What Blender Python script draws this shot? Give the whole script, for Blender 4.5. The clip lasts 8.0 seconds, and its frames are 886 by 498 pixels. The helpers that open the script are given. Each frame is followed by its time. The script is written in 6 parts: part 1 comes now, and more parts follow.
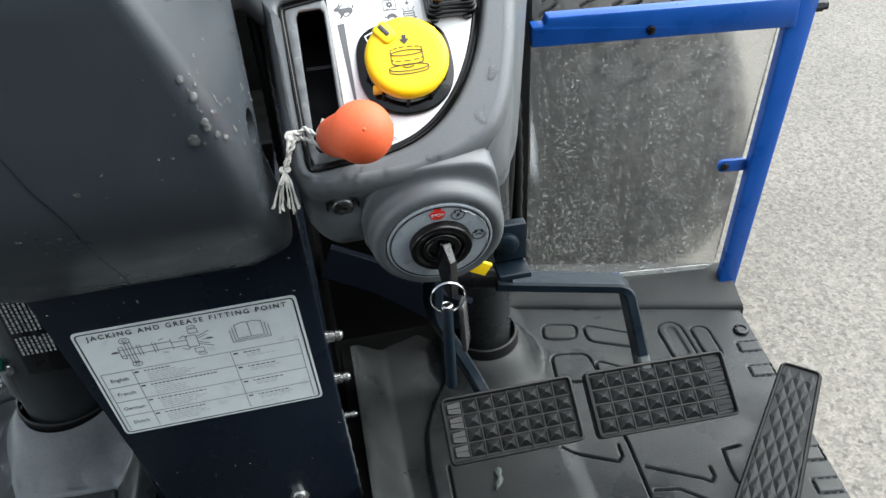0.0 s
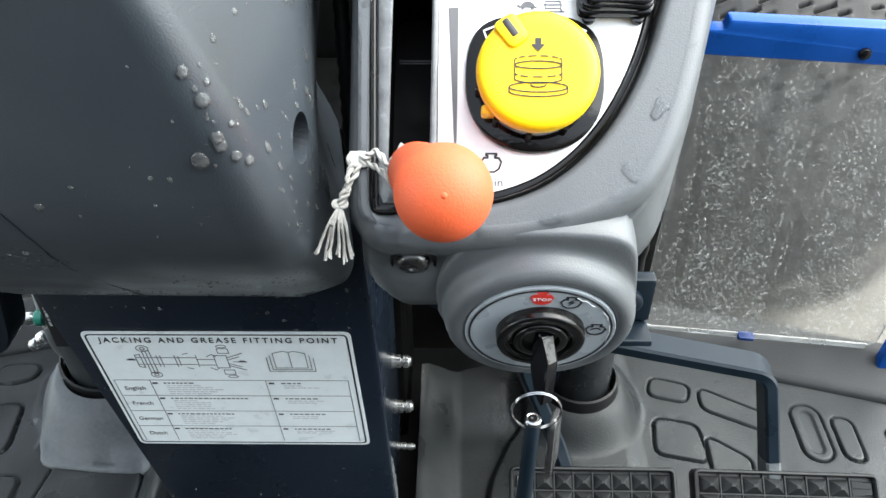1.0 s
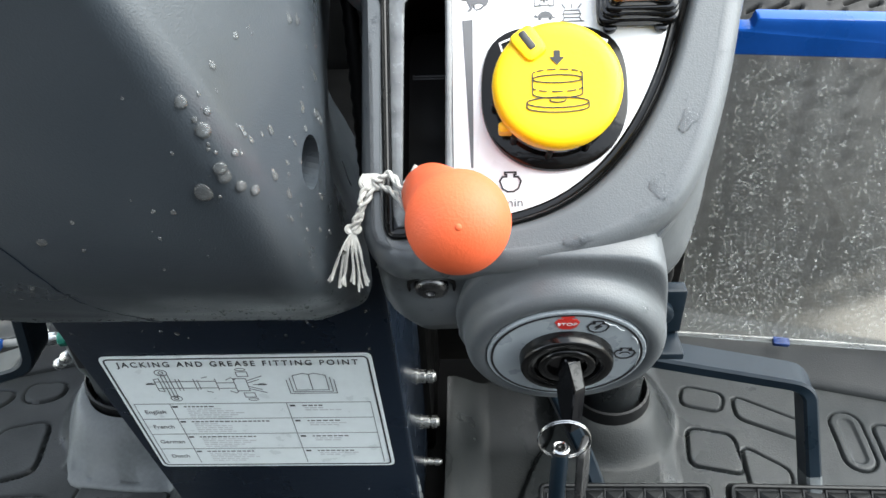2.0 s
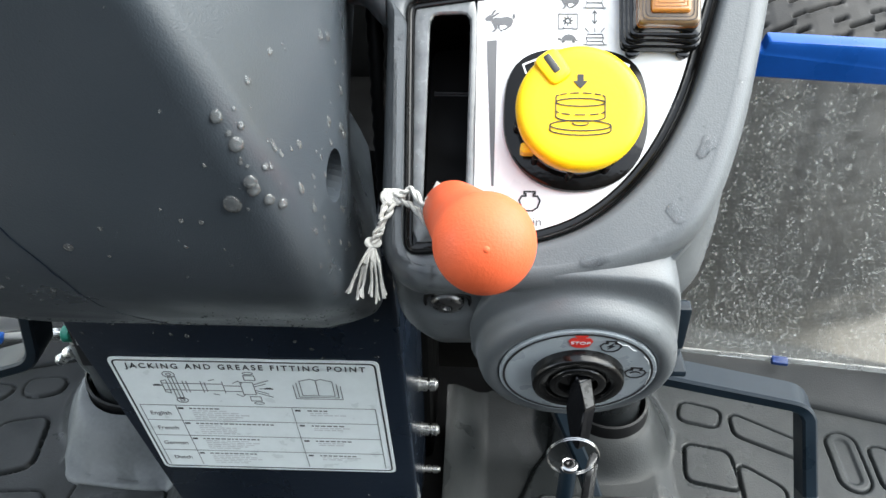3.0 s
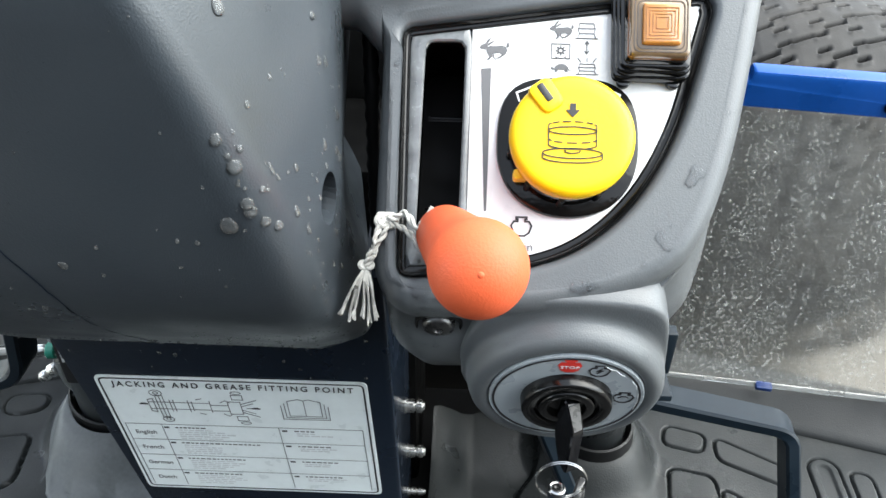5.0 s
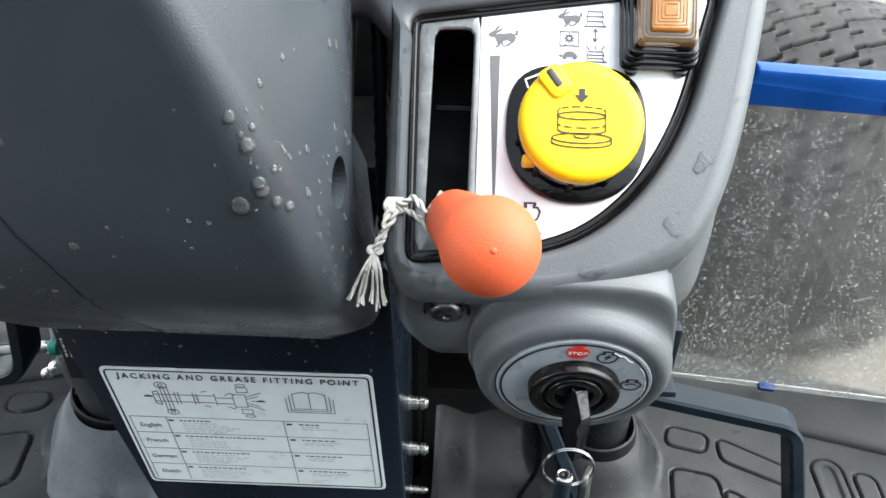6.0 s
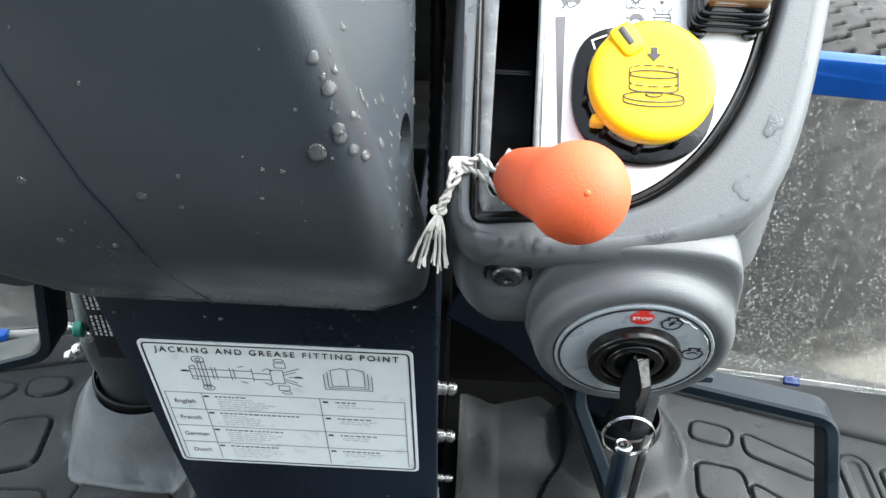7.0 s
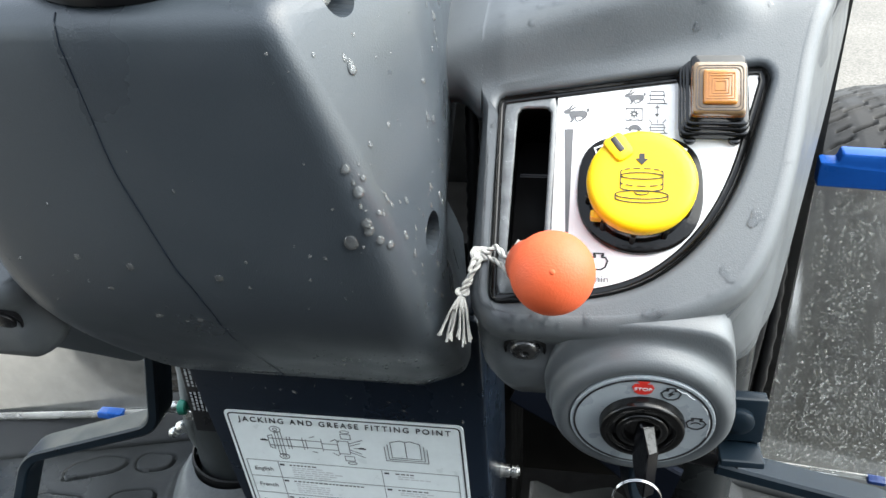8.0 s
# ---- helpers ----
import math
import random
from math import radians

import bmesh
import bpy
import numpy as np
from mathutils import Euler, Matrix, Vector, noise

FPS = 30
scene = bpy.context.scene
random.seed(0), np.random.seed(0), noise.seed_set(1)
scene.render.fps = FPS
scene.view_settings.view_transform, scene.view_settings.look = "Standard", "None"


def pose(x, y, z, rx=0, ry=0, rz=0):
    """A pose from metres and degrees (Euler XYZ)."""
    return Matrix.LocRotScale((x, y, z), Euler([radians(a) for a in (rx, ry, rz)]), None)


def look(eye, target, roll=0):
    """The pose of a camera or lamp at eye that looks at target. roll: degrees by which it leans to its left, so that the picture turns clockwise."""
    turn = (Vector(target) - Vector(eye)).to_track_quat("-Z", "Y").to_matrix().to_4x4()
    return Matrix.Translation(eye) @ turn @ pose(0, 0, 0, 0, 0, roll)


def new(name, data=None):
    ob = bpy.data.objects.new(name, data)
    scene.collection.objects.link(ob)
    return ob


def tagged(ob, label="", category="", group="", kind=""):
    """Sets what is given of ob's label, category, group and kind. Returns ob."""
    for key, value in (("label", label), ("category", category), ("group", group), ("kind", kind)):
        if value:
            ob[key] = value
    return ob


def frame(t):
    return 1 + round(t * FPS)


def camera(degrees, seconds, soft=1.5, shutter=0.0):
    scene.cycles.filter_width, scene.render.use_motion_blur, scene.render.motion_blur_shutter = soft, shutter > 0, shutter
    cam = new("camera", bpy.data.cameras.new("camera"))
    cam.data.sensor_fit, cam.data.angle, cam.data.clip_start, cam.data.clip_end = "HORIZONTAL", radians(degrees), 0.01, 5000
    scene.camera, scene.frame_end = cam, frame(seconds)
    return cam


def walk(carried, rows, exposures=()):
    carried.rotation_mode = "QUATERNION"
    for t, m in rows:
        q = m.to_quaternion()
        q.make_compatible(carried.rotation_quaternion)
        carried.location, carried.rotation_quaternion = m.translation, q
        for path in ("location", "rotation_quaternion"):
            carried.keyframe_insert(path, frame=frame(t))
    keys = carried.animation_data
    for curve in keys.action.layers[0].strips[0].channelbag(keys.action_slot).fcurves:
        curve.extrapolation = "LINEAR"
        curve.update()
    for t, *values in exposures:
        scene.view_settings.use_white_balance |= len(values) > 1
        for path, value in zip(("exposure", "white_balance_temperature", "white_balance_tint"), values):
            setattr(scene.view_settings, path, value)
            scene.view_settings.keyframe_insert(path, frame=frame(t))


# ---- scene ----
cam = camera(59.9, 8.0)
PATH = [
    (0, (0.124, -0.412, 0.62), (0.372, 1.173, -0.574), -4.1),
    (0.1, (0.123, -0.389, 0.601), (0.345, 1.175, -0.625), -2.7),
    (0.2, (0.126, -0.368, 0.592), (0.313, 1.184, -0.655), -2.1),
    (0.3, (0.128, -0.353, 0.585), (0.273, 1.193, -0.676), -1.6),
    (0.5, (0.137, -0.329, 0.582), (0.211, 1.219, -0.682), -0.8),
    (0.7, (0.14, -0.309, 0.591), (0.172, 1.242, -0.671), 0.3),
    (1, (0.142, -0.291, 0.587), (0.109, 1.26, -0.676), -0.3),
    (1.5, (0.145, -0.279, 0.584), (0.049, 1.271, -0.676), -3.0),
    (1.7, (0.145, -0.276, 0.584), (0.043, 1.275, -0.675), -3.3),
    (2.8, (0.139, -0.278, 0.591), (0.045, 1.278, -0.663), -1.6),
    (3, (0.137, -0.277, 0.591), (0.046, 1.281, -0.659), -1.0),
    (3.5, (0.134, -0.278, 0.589), (0.055, 1.287, -0.653), -0.2),
    (4, (0.135, -0.277, 0.592), (0.076, 1.299, -0.638), 0.4),
    (4.5, (0.135, -0.278, 0.594), (0.08, 1.307, -0.624), 0.6),
    (6, (0.132, -0.284, 0.588), (0.076, 1.32, -0.606), 0.9),
    (6.2, (0.124, -0.287, 0.578), (0.072, 1.319, -0.613), 1.1),
    (6.5, (0.112, -0.29, 0.569), (0.055, 1.317, -0.62), 1.3),
    (7, (0.111, -0.291, 0.573), (0.05, 1.32, -0.61), 1.6),
    (7.5, (0.119, -0.293, 0.578), (0.034, 1.323, -0.597), 1.5),
    (7.7, (0.132, -0.304, 0.586), (-0.008, 1.339, -0.546), -0.1),
    (7.8, (0.142, -0.315, 0.586), (-0.063, 1.349, -0.505), -0.9),
    (7.9, (0.146, -0.322, 0.586), (-0.126, 1.366, -0.452), -2.1),
    (8, (0.146, -0.331, 0.593), (-0.198, 1.388, -0.37), -3.2),
]
walk(cam, [(t, look(eye, target, roll)) for t, eye, target, roll in PATH], exposures=[(0.0, 2.22), (0.2, 2.36), (0.5, 2.88), (1.0, 2.71), (1.5, 2.60), (6.0, 2.54), (6.5, 2.75), (7.5, 2.81), (8.0, 2.57)])

# ---- light: overcast sky and a wide soft sun ----
SUN_ELEV, SUN_TURN = radians(52), radians(84)
world = bpy.data.worlds.new("overcast_sky")
scene.world = world
world.use_nodes = True
wn = world.node_tree
sky = wn.nodes.new("ShaderNodeTexSky")
sky.sky_type = "NISHITA"
sky.sun_disc = False
sky.sun_elevation, sky.sun_rotation = SUN_ELEV, SUN_TURN
sky.dust_density = 1.0
soft_sky = wn.nodes.new("ShaderNodeHueSaturation")
soft_sky.inputs["Saturation"].default_value = 0.40
wn.links.new(sky.outputs[0], soft_sky.inputs["Color"])
tint = wn.nodes.new("ShaderNodeVectorMath")
tint.operation = "MULTIPLY"
tint.inputs[1].default_value = (0.975, 1.0, 0.965)
wn.links.new(soft_sky.outputs[0], tint.inputs[0])
wn.links.new(tint.outputs[0], wn.nodes["Background"].inputs["Color"])
wn.nodes["Background"].inputs["Strength"].default_value = 0.15
sun = new("sun", bpy.data.lights.new("sun", "SUN"))
sun.data.energy, sun.data.angle, sun.data.color = 1.2, radians(70), (0.975, 0.99, 0.94)
sun.matrix_basis = look((math.sin(SUN_TURN) * math.cos(SUN_ELEV) * 5, math.cos(SUN_TURN) * math.cos(SUN_ELEV) * 5, math.sin(SUN_ELEV) * 5), (0, 0, 0))

# ---- materials ----


def material(name, colour, rough=0.5, metal=0.0, var=0.15, scale=40.0, fine=400.0, bump=0.0, bump_scale=900.0, spec=0.5, rough_var=0.1, coat=0.0, random=0.0):
    """A surface with colour and gloss that vary at two scales, and fine relief."""
    m = bpy.data.materials.new(name)
    m.use_nodes = True
    t = m.node_tree
    b = t.nodes["Principled BSDF"]
    b.inputs["Metallic"].default_value = metal
    b.inputs["Specular IOR Level"].default_value = spec
    b.inputs["Coat Weight"].default_value = coat
    geo = t.nodes.new("ShaderNodeTexCoord")
    n1, n2 = t.nodes.new("ShaderNodeTexNoise"), t.nodes.new("ShaderNodeTexNoise")
    n1.inputs["Scale"].default_value, n2.inputs["Scale"].default_value = scale, fine
    n1.inputs["Detail"].default_value = 6
    for n in (n1, n2):
        t.links.new(geo.outputs["Object"], n.inputs["Vector"])
    add = t.nodes.new("ShaderNodeMath")
    add.operation = "MULTIPLY_ADD"
    add.inputs[1].default_value = 0.4
    t.links.new(n2.outputs["Fac"], add.inputs[0])
    t.links.new(n1.outputs["Fac"], add.inputs[2])
    rng = t.nodes.new("ShaderNodeMapRange")
    rng.inputs["From Min"].default_value, rng.inputs["From Max"].default_value = 0.4, 1.0
    rng.inputs["To Min"].default_value, rng.inputs["To Max"].default_value = 1 - var, 1 + var
    t.links.new(add.outputs[0], rng.inputs["Value"])
    mul = t.nodes.new("ShaderNodeVectorMath")
    mul.operation = "SCALE"
    mul.inputs[0].default_value = colour[:3]
    t.links.new(rng.outputs[0], mul.inputs["Scale"])
    out = mul.outputs[0]
    t.links.new(out, b.inputs["Base Color"])
    rr = t.nodes.new("ShaderNodeMapRange")
    rr.inputs["From Min"].default_value, rr.inputs["From Max"].default_value = 0.3, 0.7
    rr.inputs["To Min"].default_value, rr.inputs["To Max"].default_value = max(0.02, rough - rough_var), min(1.0, rough + rough_var)
    t.links.new(n1.outputs["Fac"], rr.inputs["Value"])
    t.links.new(rr.outputs[0], b.inputs["Roughness"])
    if bump:
        n3 = t.nodes.new("ShaderNodeTexNoise")
        n3.inputs["Scale"].default_value, n3.inputs["Detail"].default_value = bump_scale, 3
        t.links.new(geo.outputs["Object"], n3.inputs["Vector"])
        bp = t.nodes.new("ShaderNodeBump")
        bp.inputs["Strength"].default_value, bp.inputs["Distance"].default_value = bump, 0.001
        t.links.new(n3.outputs["Fac"], bp.inputs["Height"])
        t.links.new(bp.outputs[0], b.inputs["Normal"])
    return m


def dusty(m, dust, amount, scale):
    """Lays dried dust of one colour over a material in patches."""
    t = m.node_tree
    b = t.nodes["Principled BSDF"]
    src = b.inputs["Base Color"].links[0].from_socket
    geo = t.nodes.new("ShaderNodeTexCoord")
    n = t.nodes.new("ShaderNodeTexNoise")
    n.inputs["Scale"].default_value, n.inputs["Detail"].default_value, n.inputs["Distortion"].default_value = scale, 8, 0.6
    t.links.new(geo.outputs["Object"], n.inputs["Vector"])
    r = t.nodes.new("ShaderNodeMapRange")
    r.inputs["From Min"].default_value, r.inputs["From Max"].default_value, r.inputs["To Max"].default_value = 0.42, 0.72, amount
    t.links.new(n.outputs["Fac"], r.inputs["Value"])
    mix = t.nodes.new("ShaderNodeMix")
    mix.data_type = "RGBA"
    mix.inputs["B"].default_value = (*dust, 1)
    t.links.new(r.outputs[0], mix.inputs["Factor"])
    t.links.new(src, mix.inputs["A"])
    t.links.new(mix.outputs["Result"], b.inputs["Base Color"])
    return m


def clear(name, tint, ior=1.33, rough=0.0, film=0.0, patch=18.0):
    """Clear stuff: polycarbonate with a thin film of dirt, or water with painted highlights."""
    m = bpy.data.materials.new(name)
    m.use_nodes = True
    t = m.node_tree
    t.nodes.remove(t.nodes["Principled BSDF"])
    out = t.nodes["Material Output"]
    tr, gl, fr, mx = (t.nodes.new("ShaderNode" + k) for k in ("BsdfTransparent", "BsdfGlossy", "Fresnel", "MixShader"))
    tr.inputs["Color"].default_value = (*tint, 1)
    gl.inputs["Roughness"].default_value = rough
    fr.inputs["IOR"].default_value = ior
    t.links.new(fr.outputs[0], mx.inputs[0])
    t.links.new(tr.outputs[0], mx.inputs[1])
    t.links.new(gl.outputs[0], mx.inputs[2])
    last = mx
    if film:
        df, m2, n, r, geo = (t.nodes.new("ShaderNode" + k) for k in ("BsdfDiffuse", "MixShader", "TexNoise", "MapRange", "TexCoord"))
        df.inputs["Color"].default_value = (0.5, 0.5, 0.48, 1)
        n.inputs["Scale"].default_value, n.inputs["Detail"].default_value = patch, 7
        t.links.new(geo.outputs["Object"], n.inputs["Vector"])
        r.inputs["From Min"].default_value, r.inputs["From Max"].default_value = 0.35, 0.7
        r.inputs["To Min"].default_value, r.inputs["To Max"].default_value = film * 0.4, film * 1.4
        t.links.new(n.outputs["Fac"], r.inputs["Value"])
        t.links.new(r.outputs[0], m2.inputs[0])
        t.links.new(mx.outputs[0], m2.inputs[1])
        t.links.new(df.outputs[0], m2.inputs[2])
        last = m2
    t.links.new(last.outputs[0], out.inputs["Surface"])
    return m


def wet_pane():
    """Polycarbonate under a film of water and dirt that blurs what lies behind it."""
    m = clear("wet_polycarbonate", (0.975, 0.97, 0.955), 1.12, 0.08, 0.078, 130.0)
    t = m.node_tree
    tr = next(n for n in t.nodes if n.type == "BSDF_TRANSPARENT")
    mx = tr.outputs[0].links[0].to_node
    rf, mix, n, r, geo = (t.nodes.new("ShaderNode" + k) for k in ("BsdfRefraction", "MixShader", "TexNoise", "MapRange", "TexCoord"))
    rf.inputs["Color"].default_value = (0.985, 0.98, 0.965, 1)
    rf.inputs["Roughness"].default_value, rf.inputs["IOR"].default_value = 0.28, 1.06
    n.inputs["Scale"].default_value, n.inputs["Detail"].default_value = 30, 5
    t.links.new(geo.outputs["Object"], n.inputs["Vector"])
    r.inputs["From Min"].default_value, r.inputs["From Max"].default_value = 0.3, 0.65
    r.inputs["To Min"].default_value, r.inputs["To Max"].default_value = 0.6, 0.95
    t.links.new(n.outputs["Fac"], r.inputs["Value"])
    t.links.new(r.outputs[0], mix.inputs[0])
    t.links.new(tr.outputs[0], mix.inputs[1])
    t.links.new(rf.outputs[0], mix.inputs[2])
    t.links.new(mix.outputs[0], mx.inputs[1])
    return m


GREY = material("grey_moulded_plastic", (0.082, 0.090, 0.096), 0.40, var=0.10, scale=30, fine=600, bump=0.12, bump_scale=1500)
GREY_COVER = material("dark_grey_moulded_plastic", (0.039, 0.047, 0.055), 0.34, var=0.08, scale=25, fine=700, bump=0.12, bump_scale=1600)
GLOSSY_GREY = material("wet_grey_insert", (0.15, 0.158, 0.163), 0.2, var=0.3, scale=120, fine=500)
BLACK = material("black_plastic", (0.007, 0.007, 0.008), 0.28, spec=0.3, var=0.2, scale=60, rough_var=0.12)
# shaded copy of the black plastic, for slots, recesses and gaps
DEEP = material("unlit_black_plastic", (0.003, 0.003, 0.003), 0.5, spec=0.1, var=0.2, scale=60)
WET_BLACK = material("wet_black_plastic", (0.006, 0.006, 0.006), 0.10, spec=0.5, var=0.2, scale=60, rough_var=0.06, bump=0.06, bump_scale=500)
SPEED_RUBBER = material("dark_pedal_rubber", (0.0045, 0.005, 0.0053), 0.42, spec=0.14, var=0.3, scale=60)
TUBE = material("dark_grey_tube", (0.016, 0.018, 0.019), 0.28, spec=0.4, var=0.2, scale=40)
GREY_TUBE = material("mid_grey_tube", (0.034, 0.038, 0.039), 0.42, spec=0.4, var=0.25, scale=30)
PALE_RUBBER = dusty(material("pale_dusty_rubber", (0.105, 0.113, 0.114), 0.5, var=0.38, scale=18, fine=260, bump=0.12, bump_scale=700, rough_var=0.12), (0.12, 0.125, 0.124), 0.6, 14.0)
BLACK_MATT = material("black_rubber_hose", (0.0055, 0.0056, 0.006), 0.5, spec=0.25, var=0.3, scale=60)
NAVY = material("dark_navy_paint", (0.0068, 0.011, 0.0185), 0.30, spec=0.32, var=0.15, scale=15, fine=250, bump=0.08, bump_scale=300)
NAVY_ARM = material("navy_steel_paint", (0.0045, 0.0095, 0.0150), 0.36, spec=0.22, var=0.25, scale=30, fine=300)
SCUFFED = material("scuffed_steel", (0.10, 0.11, 0.115), 0.45, metal=0.3, var=0.4, scale=90)
MAT_RUBBER = dusty(material("black_rubber_mat", (0.0135, 0.0155, 0.0160), 0.46, spec=0.30, var=0.25, scale=14, fine=260, bump=0.25, bump_scale=700, rough_var=0.34), (0.028, 0.030, 0.0295), 0.55, 9.0)
PEDAL_RUBBER = dusty(material("pedal_rubber", (0.0085, 0.0092, 0.0095), 0.48, spec=0.3, var=0.25, scale=60, bump=0.15), (0.026, 0.027, 0.027), 0.45, 60.0)
BLUE = material("blue_gloss_paint", (0.007, 0.071, 0.31), 0.32, spec=0.3, var=0.16, scale=30, fine=300, coat=0.12)
WHITE = material("white_printed_label", (0.82, 0.82, 0.82), 0.3, var=0.02, scale=60)
SILVER_LABEL = material("pale_grey_label", (0.70, 0.75, 0.755), 0.35, var=0.06, scale=80, fine=300)
BEZEL = material("silver_grey_bezel", (0.31, 0.345, 0.37), 0.3, var=0.05, scale=80)
INK = material("black_ink", (0.012, 0.012, 0.014), 0.4, var=0.05)
INK_GREY = material("grey_ink", (0.10, 0.10, 0.105), 0.4, var=0.1)
INK_PALE = material("pale_grey_ink", (0.5, 0.51, 0.52), 0.4, var=0.2, scale=300)
RED = material("red_ink", (0.62, 0.03, 0.02), 0.4, var=0.05)
YELLOW = material("yellow_plastic", (0.85, 0.56, 0.006), 0.42, spec=0.35, var=0.05, scale=50, bump=0.05)
ORANGE = material("orange_rubber", (0.63, 0.100, 0.033), 0.58, spec=0.35, var=0.08, scale=60, fine=500, bump=0.15, bump_scale=1200)
AMBER = material("amber_lens", (0.41, 0.17, 0.034), 0.16, var=0.16, scale=120, coat=0.5)
AMBER_RIM = material("brown_lens_rim", (0.20, 0.135, 0.075), 0.14, var=0.25, scale=160, coat=0.4)
STEEL = material("zinc_steel", (0.62, 0.62, 0.6), 0.28, metal=0.95, var=0.15, scale=200)
CHROME = material("polished_ring", (0.42, 0.42, 0.42), 0.18, metal=1.0, var=0.05)
STRING = material("white_cotton", (0.52, 0.51, 0.475), 0.9, var=0.2, scale=500, fine=2000, bump=0.4, bump_scale=3000)
GREEN = material("green_cap", (0.02, 0.22, 0.15), 0.4)
TYRE = dusty(material("tyre_rubber", (0.026, 0.025, 0.024), 0.7, spec=0.3, var=0.25, scale=40, bump=0.2, bump_scale=400), (0.046, 0.042, 0.037), 0.6, 12.0)
PANE = wet_pane()
# the pale film paints the bright sky glints into the drops
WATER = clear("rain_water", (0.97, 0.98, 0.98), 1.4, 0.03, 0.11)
THIN_WATER = clear("thin_rain_water", (0.985, 0.987, 0.989), 1.17, 0.01)
STRIP = clear("clear_strip", (0.85, 0.86, 0.86), 1.5, 0.1, 0.5)


def gravel():
    """Pale worn paving: fine grains, sparse dark stones, broad stains."""
    m = bpy.data.materials.new("pale_aggregate")
    m.use_nodes = True
    t = m.node_tree
    b = t.nodes["Principled BSDF"]
    geo = t.nodes.new("ShaderNodeTexCoord")

    def grain(scale, detail, lo, hi, dark, light):
        n, r = t.nodes.new("ShaderNodeTexNoise"), t.nodes.new("ShaderNodeMapRange")
        n.inputs["Scale"].default_value, n.inputs["Detail"].default_value = scale, detail
        t.links.new(geo.outputs["Object"], n.inputs["Vector"])
        r.inputs["From Min"].default_value, r.inputs["From Max"].default_value = lo, hi
        r.inputs["To Min"].default_value, r.inputs["To Max"].default_value = dark, light
        t.links.new(n.outputs["Fac"], r.inputs["Value"])
        return n, r.outputs[0]

    n1, fine = grain(210, 3, 0.32, 0.62, 0.80, 1.12)
    _, stones = grain(75, 2, 0.30, 0.42, 0.62, 1.0)
    _, stains = grain(2.2, 6, 0.3, 0.7, 0.86, 1.1)
    cell = t.nodes.new("ShaderNodeTexVoronoi")
    cell.inputs["Scale"].default_value = 135
    t.links.new(geo.outputs["Object"], cell.inputs["Vector"])
    grey = t.nodes.new("ShaderNodeRGBToBW")
    t.links.new(cell.outputs["Color"], grey.inputs[0])
    tone = t.nodes.new("ShaderNodeMapRange")
    tone.inputs["From Min"].default_value, tone.inputs["From Max"].default_value = 0.15, 0.85
    tone.inputs["To Min"].default_value, tone.inputs["To Max"].default_value = 0.74, 1.24
    t.links.new(grey.outputs[0], tone.inputs["Value"])
    one = fine
    for other in (stones, stains, tone.outputs[0]):
        mu = t.nodes.new("ShaderNodeMath")
        mu.operation = "MULTIPLY"
        t.links.new(one, mu.inputs[0])
        t.links.new(other, mu.inputs[1])
        one = mu.outputs[0]
    sc = t.nodes.new("ShaderNodeVectorMath")
    sc.operation = "SCALE"
    sc.inputs[0].default_value = (0.150, 0.1375, 0.1185)
    t.links.new(one, sc.inputs["Scale"])
    t.links.new(sc.outputs[0], b.inputs["Base Color"])
    b.inputs["Roughness"].default_value = 0.85
    bp = t.nodes.new("ShaderNodeBump")
    bp.inputs["Strength"].default_value, bp.inputs["Distance"].default_value = 0.35, 0.003
    t.links.new(n1.outputs["Fac"], bp.inputs["Height"])
    t.links.new(bp.outputs[0], b.inputs["Normal"])
    return m


GRAVEL = gravel()

# ---- mesh tools ----
from mathutils.bvhtree import BVHTree

V3 = Vector


def part(name, bm, mat, parent=None, label="", smooth=True, sharp=40):
    """Links a bmesh as one mesh object, under a thing or a part if one is given."""
    bmesh.ops.recalc_face_normals(bm, faces=bm.faces)
    me = bpy.data.meshes.new(name)
    bm.to_mesh(me)
    bm.free()
    if smooth:
        me.polygons.foreach_set("use_smooth", [True] * len(me.polygons))
        me.set_sharp_from_angle(angle=radians(sharp))
    me.materials.append(mat)
    ob = new(name, me)
    if parent is not None:
        ob.parent = parent
        ob.matrix_parent_inverse = parent.matrix_basis.inverted()
    if label:
        tagged(ob, label)
    return ob


def thing(name, at, label, category, group="", kind=""):
    e = new(name)
    e.empty_display_size = 0.02
    e.matrix_basis = Matrix.Translation(at)
    return tagged(e, label, category, group, kind)


def rings(bm, loops, cap0=True, cap1=True, closed=True):
    """Joins loops of points, each as long as the next, with faces."""
    rows = [[bm.verts.new(p) for p in loop] for loop in loops]
    n = len(rows[0])
    for a, b in zip(rows, rows[1:]):
        for i in range(n if closed else n - 1):
            j = (i + 1) % n
            bm.faces.new((a[i], a[j], b[j], b[i]))
    if cap0:
        bm.faces.new(rows[0][::-1])
    if cap1:
        bm.faces.new(rows[-1])
    return bm


def circle(centre, u, v, r, n=24, r2=None):
    c = V3(centre)
    return [c + V3(u) * (r * math.cos(2 * math.pi * k / n)) + V3(v) * ((r2 or r) * math.sin(2 * math.pi * k / n)) for k in range(n)]


def basis(axis):
    a = V3(axis).normalized()
    u = a.cross(V3((0, 0, 1)) if abs(a.z) < 0.9 else V3((1, 0, 0))).normalized()
    return u, a.cross(u).normalized(), a


def turned(bm, base, axis, profile, n=24):
    """A body of revolution: profile holds (distance along the axis, radius)."""
    u, v, a = basis(axis)
    return rings(bm, [circle(V3(base) + a * d, u, v, max(r, 1e-5), n) for d, r in profile])


def rod(bm, p, q, r, n=12, r2=None):
    axis = V3(q) - V3(p)
    return turned(bm, p, axis, [(0, r), (axis.length, r2 or r)], n)


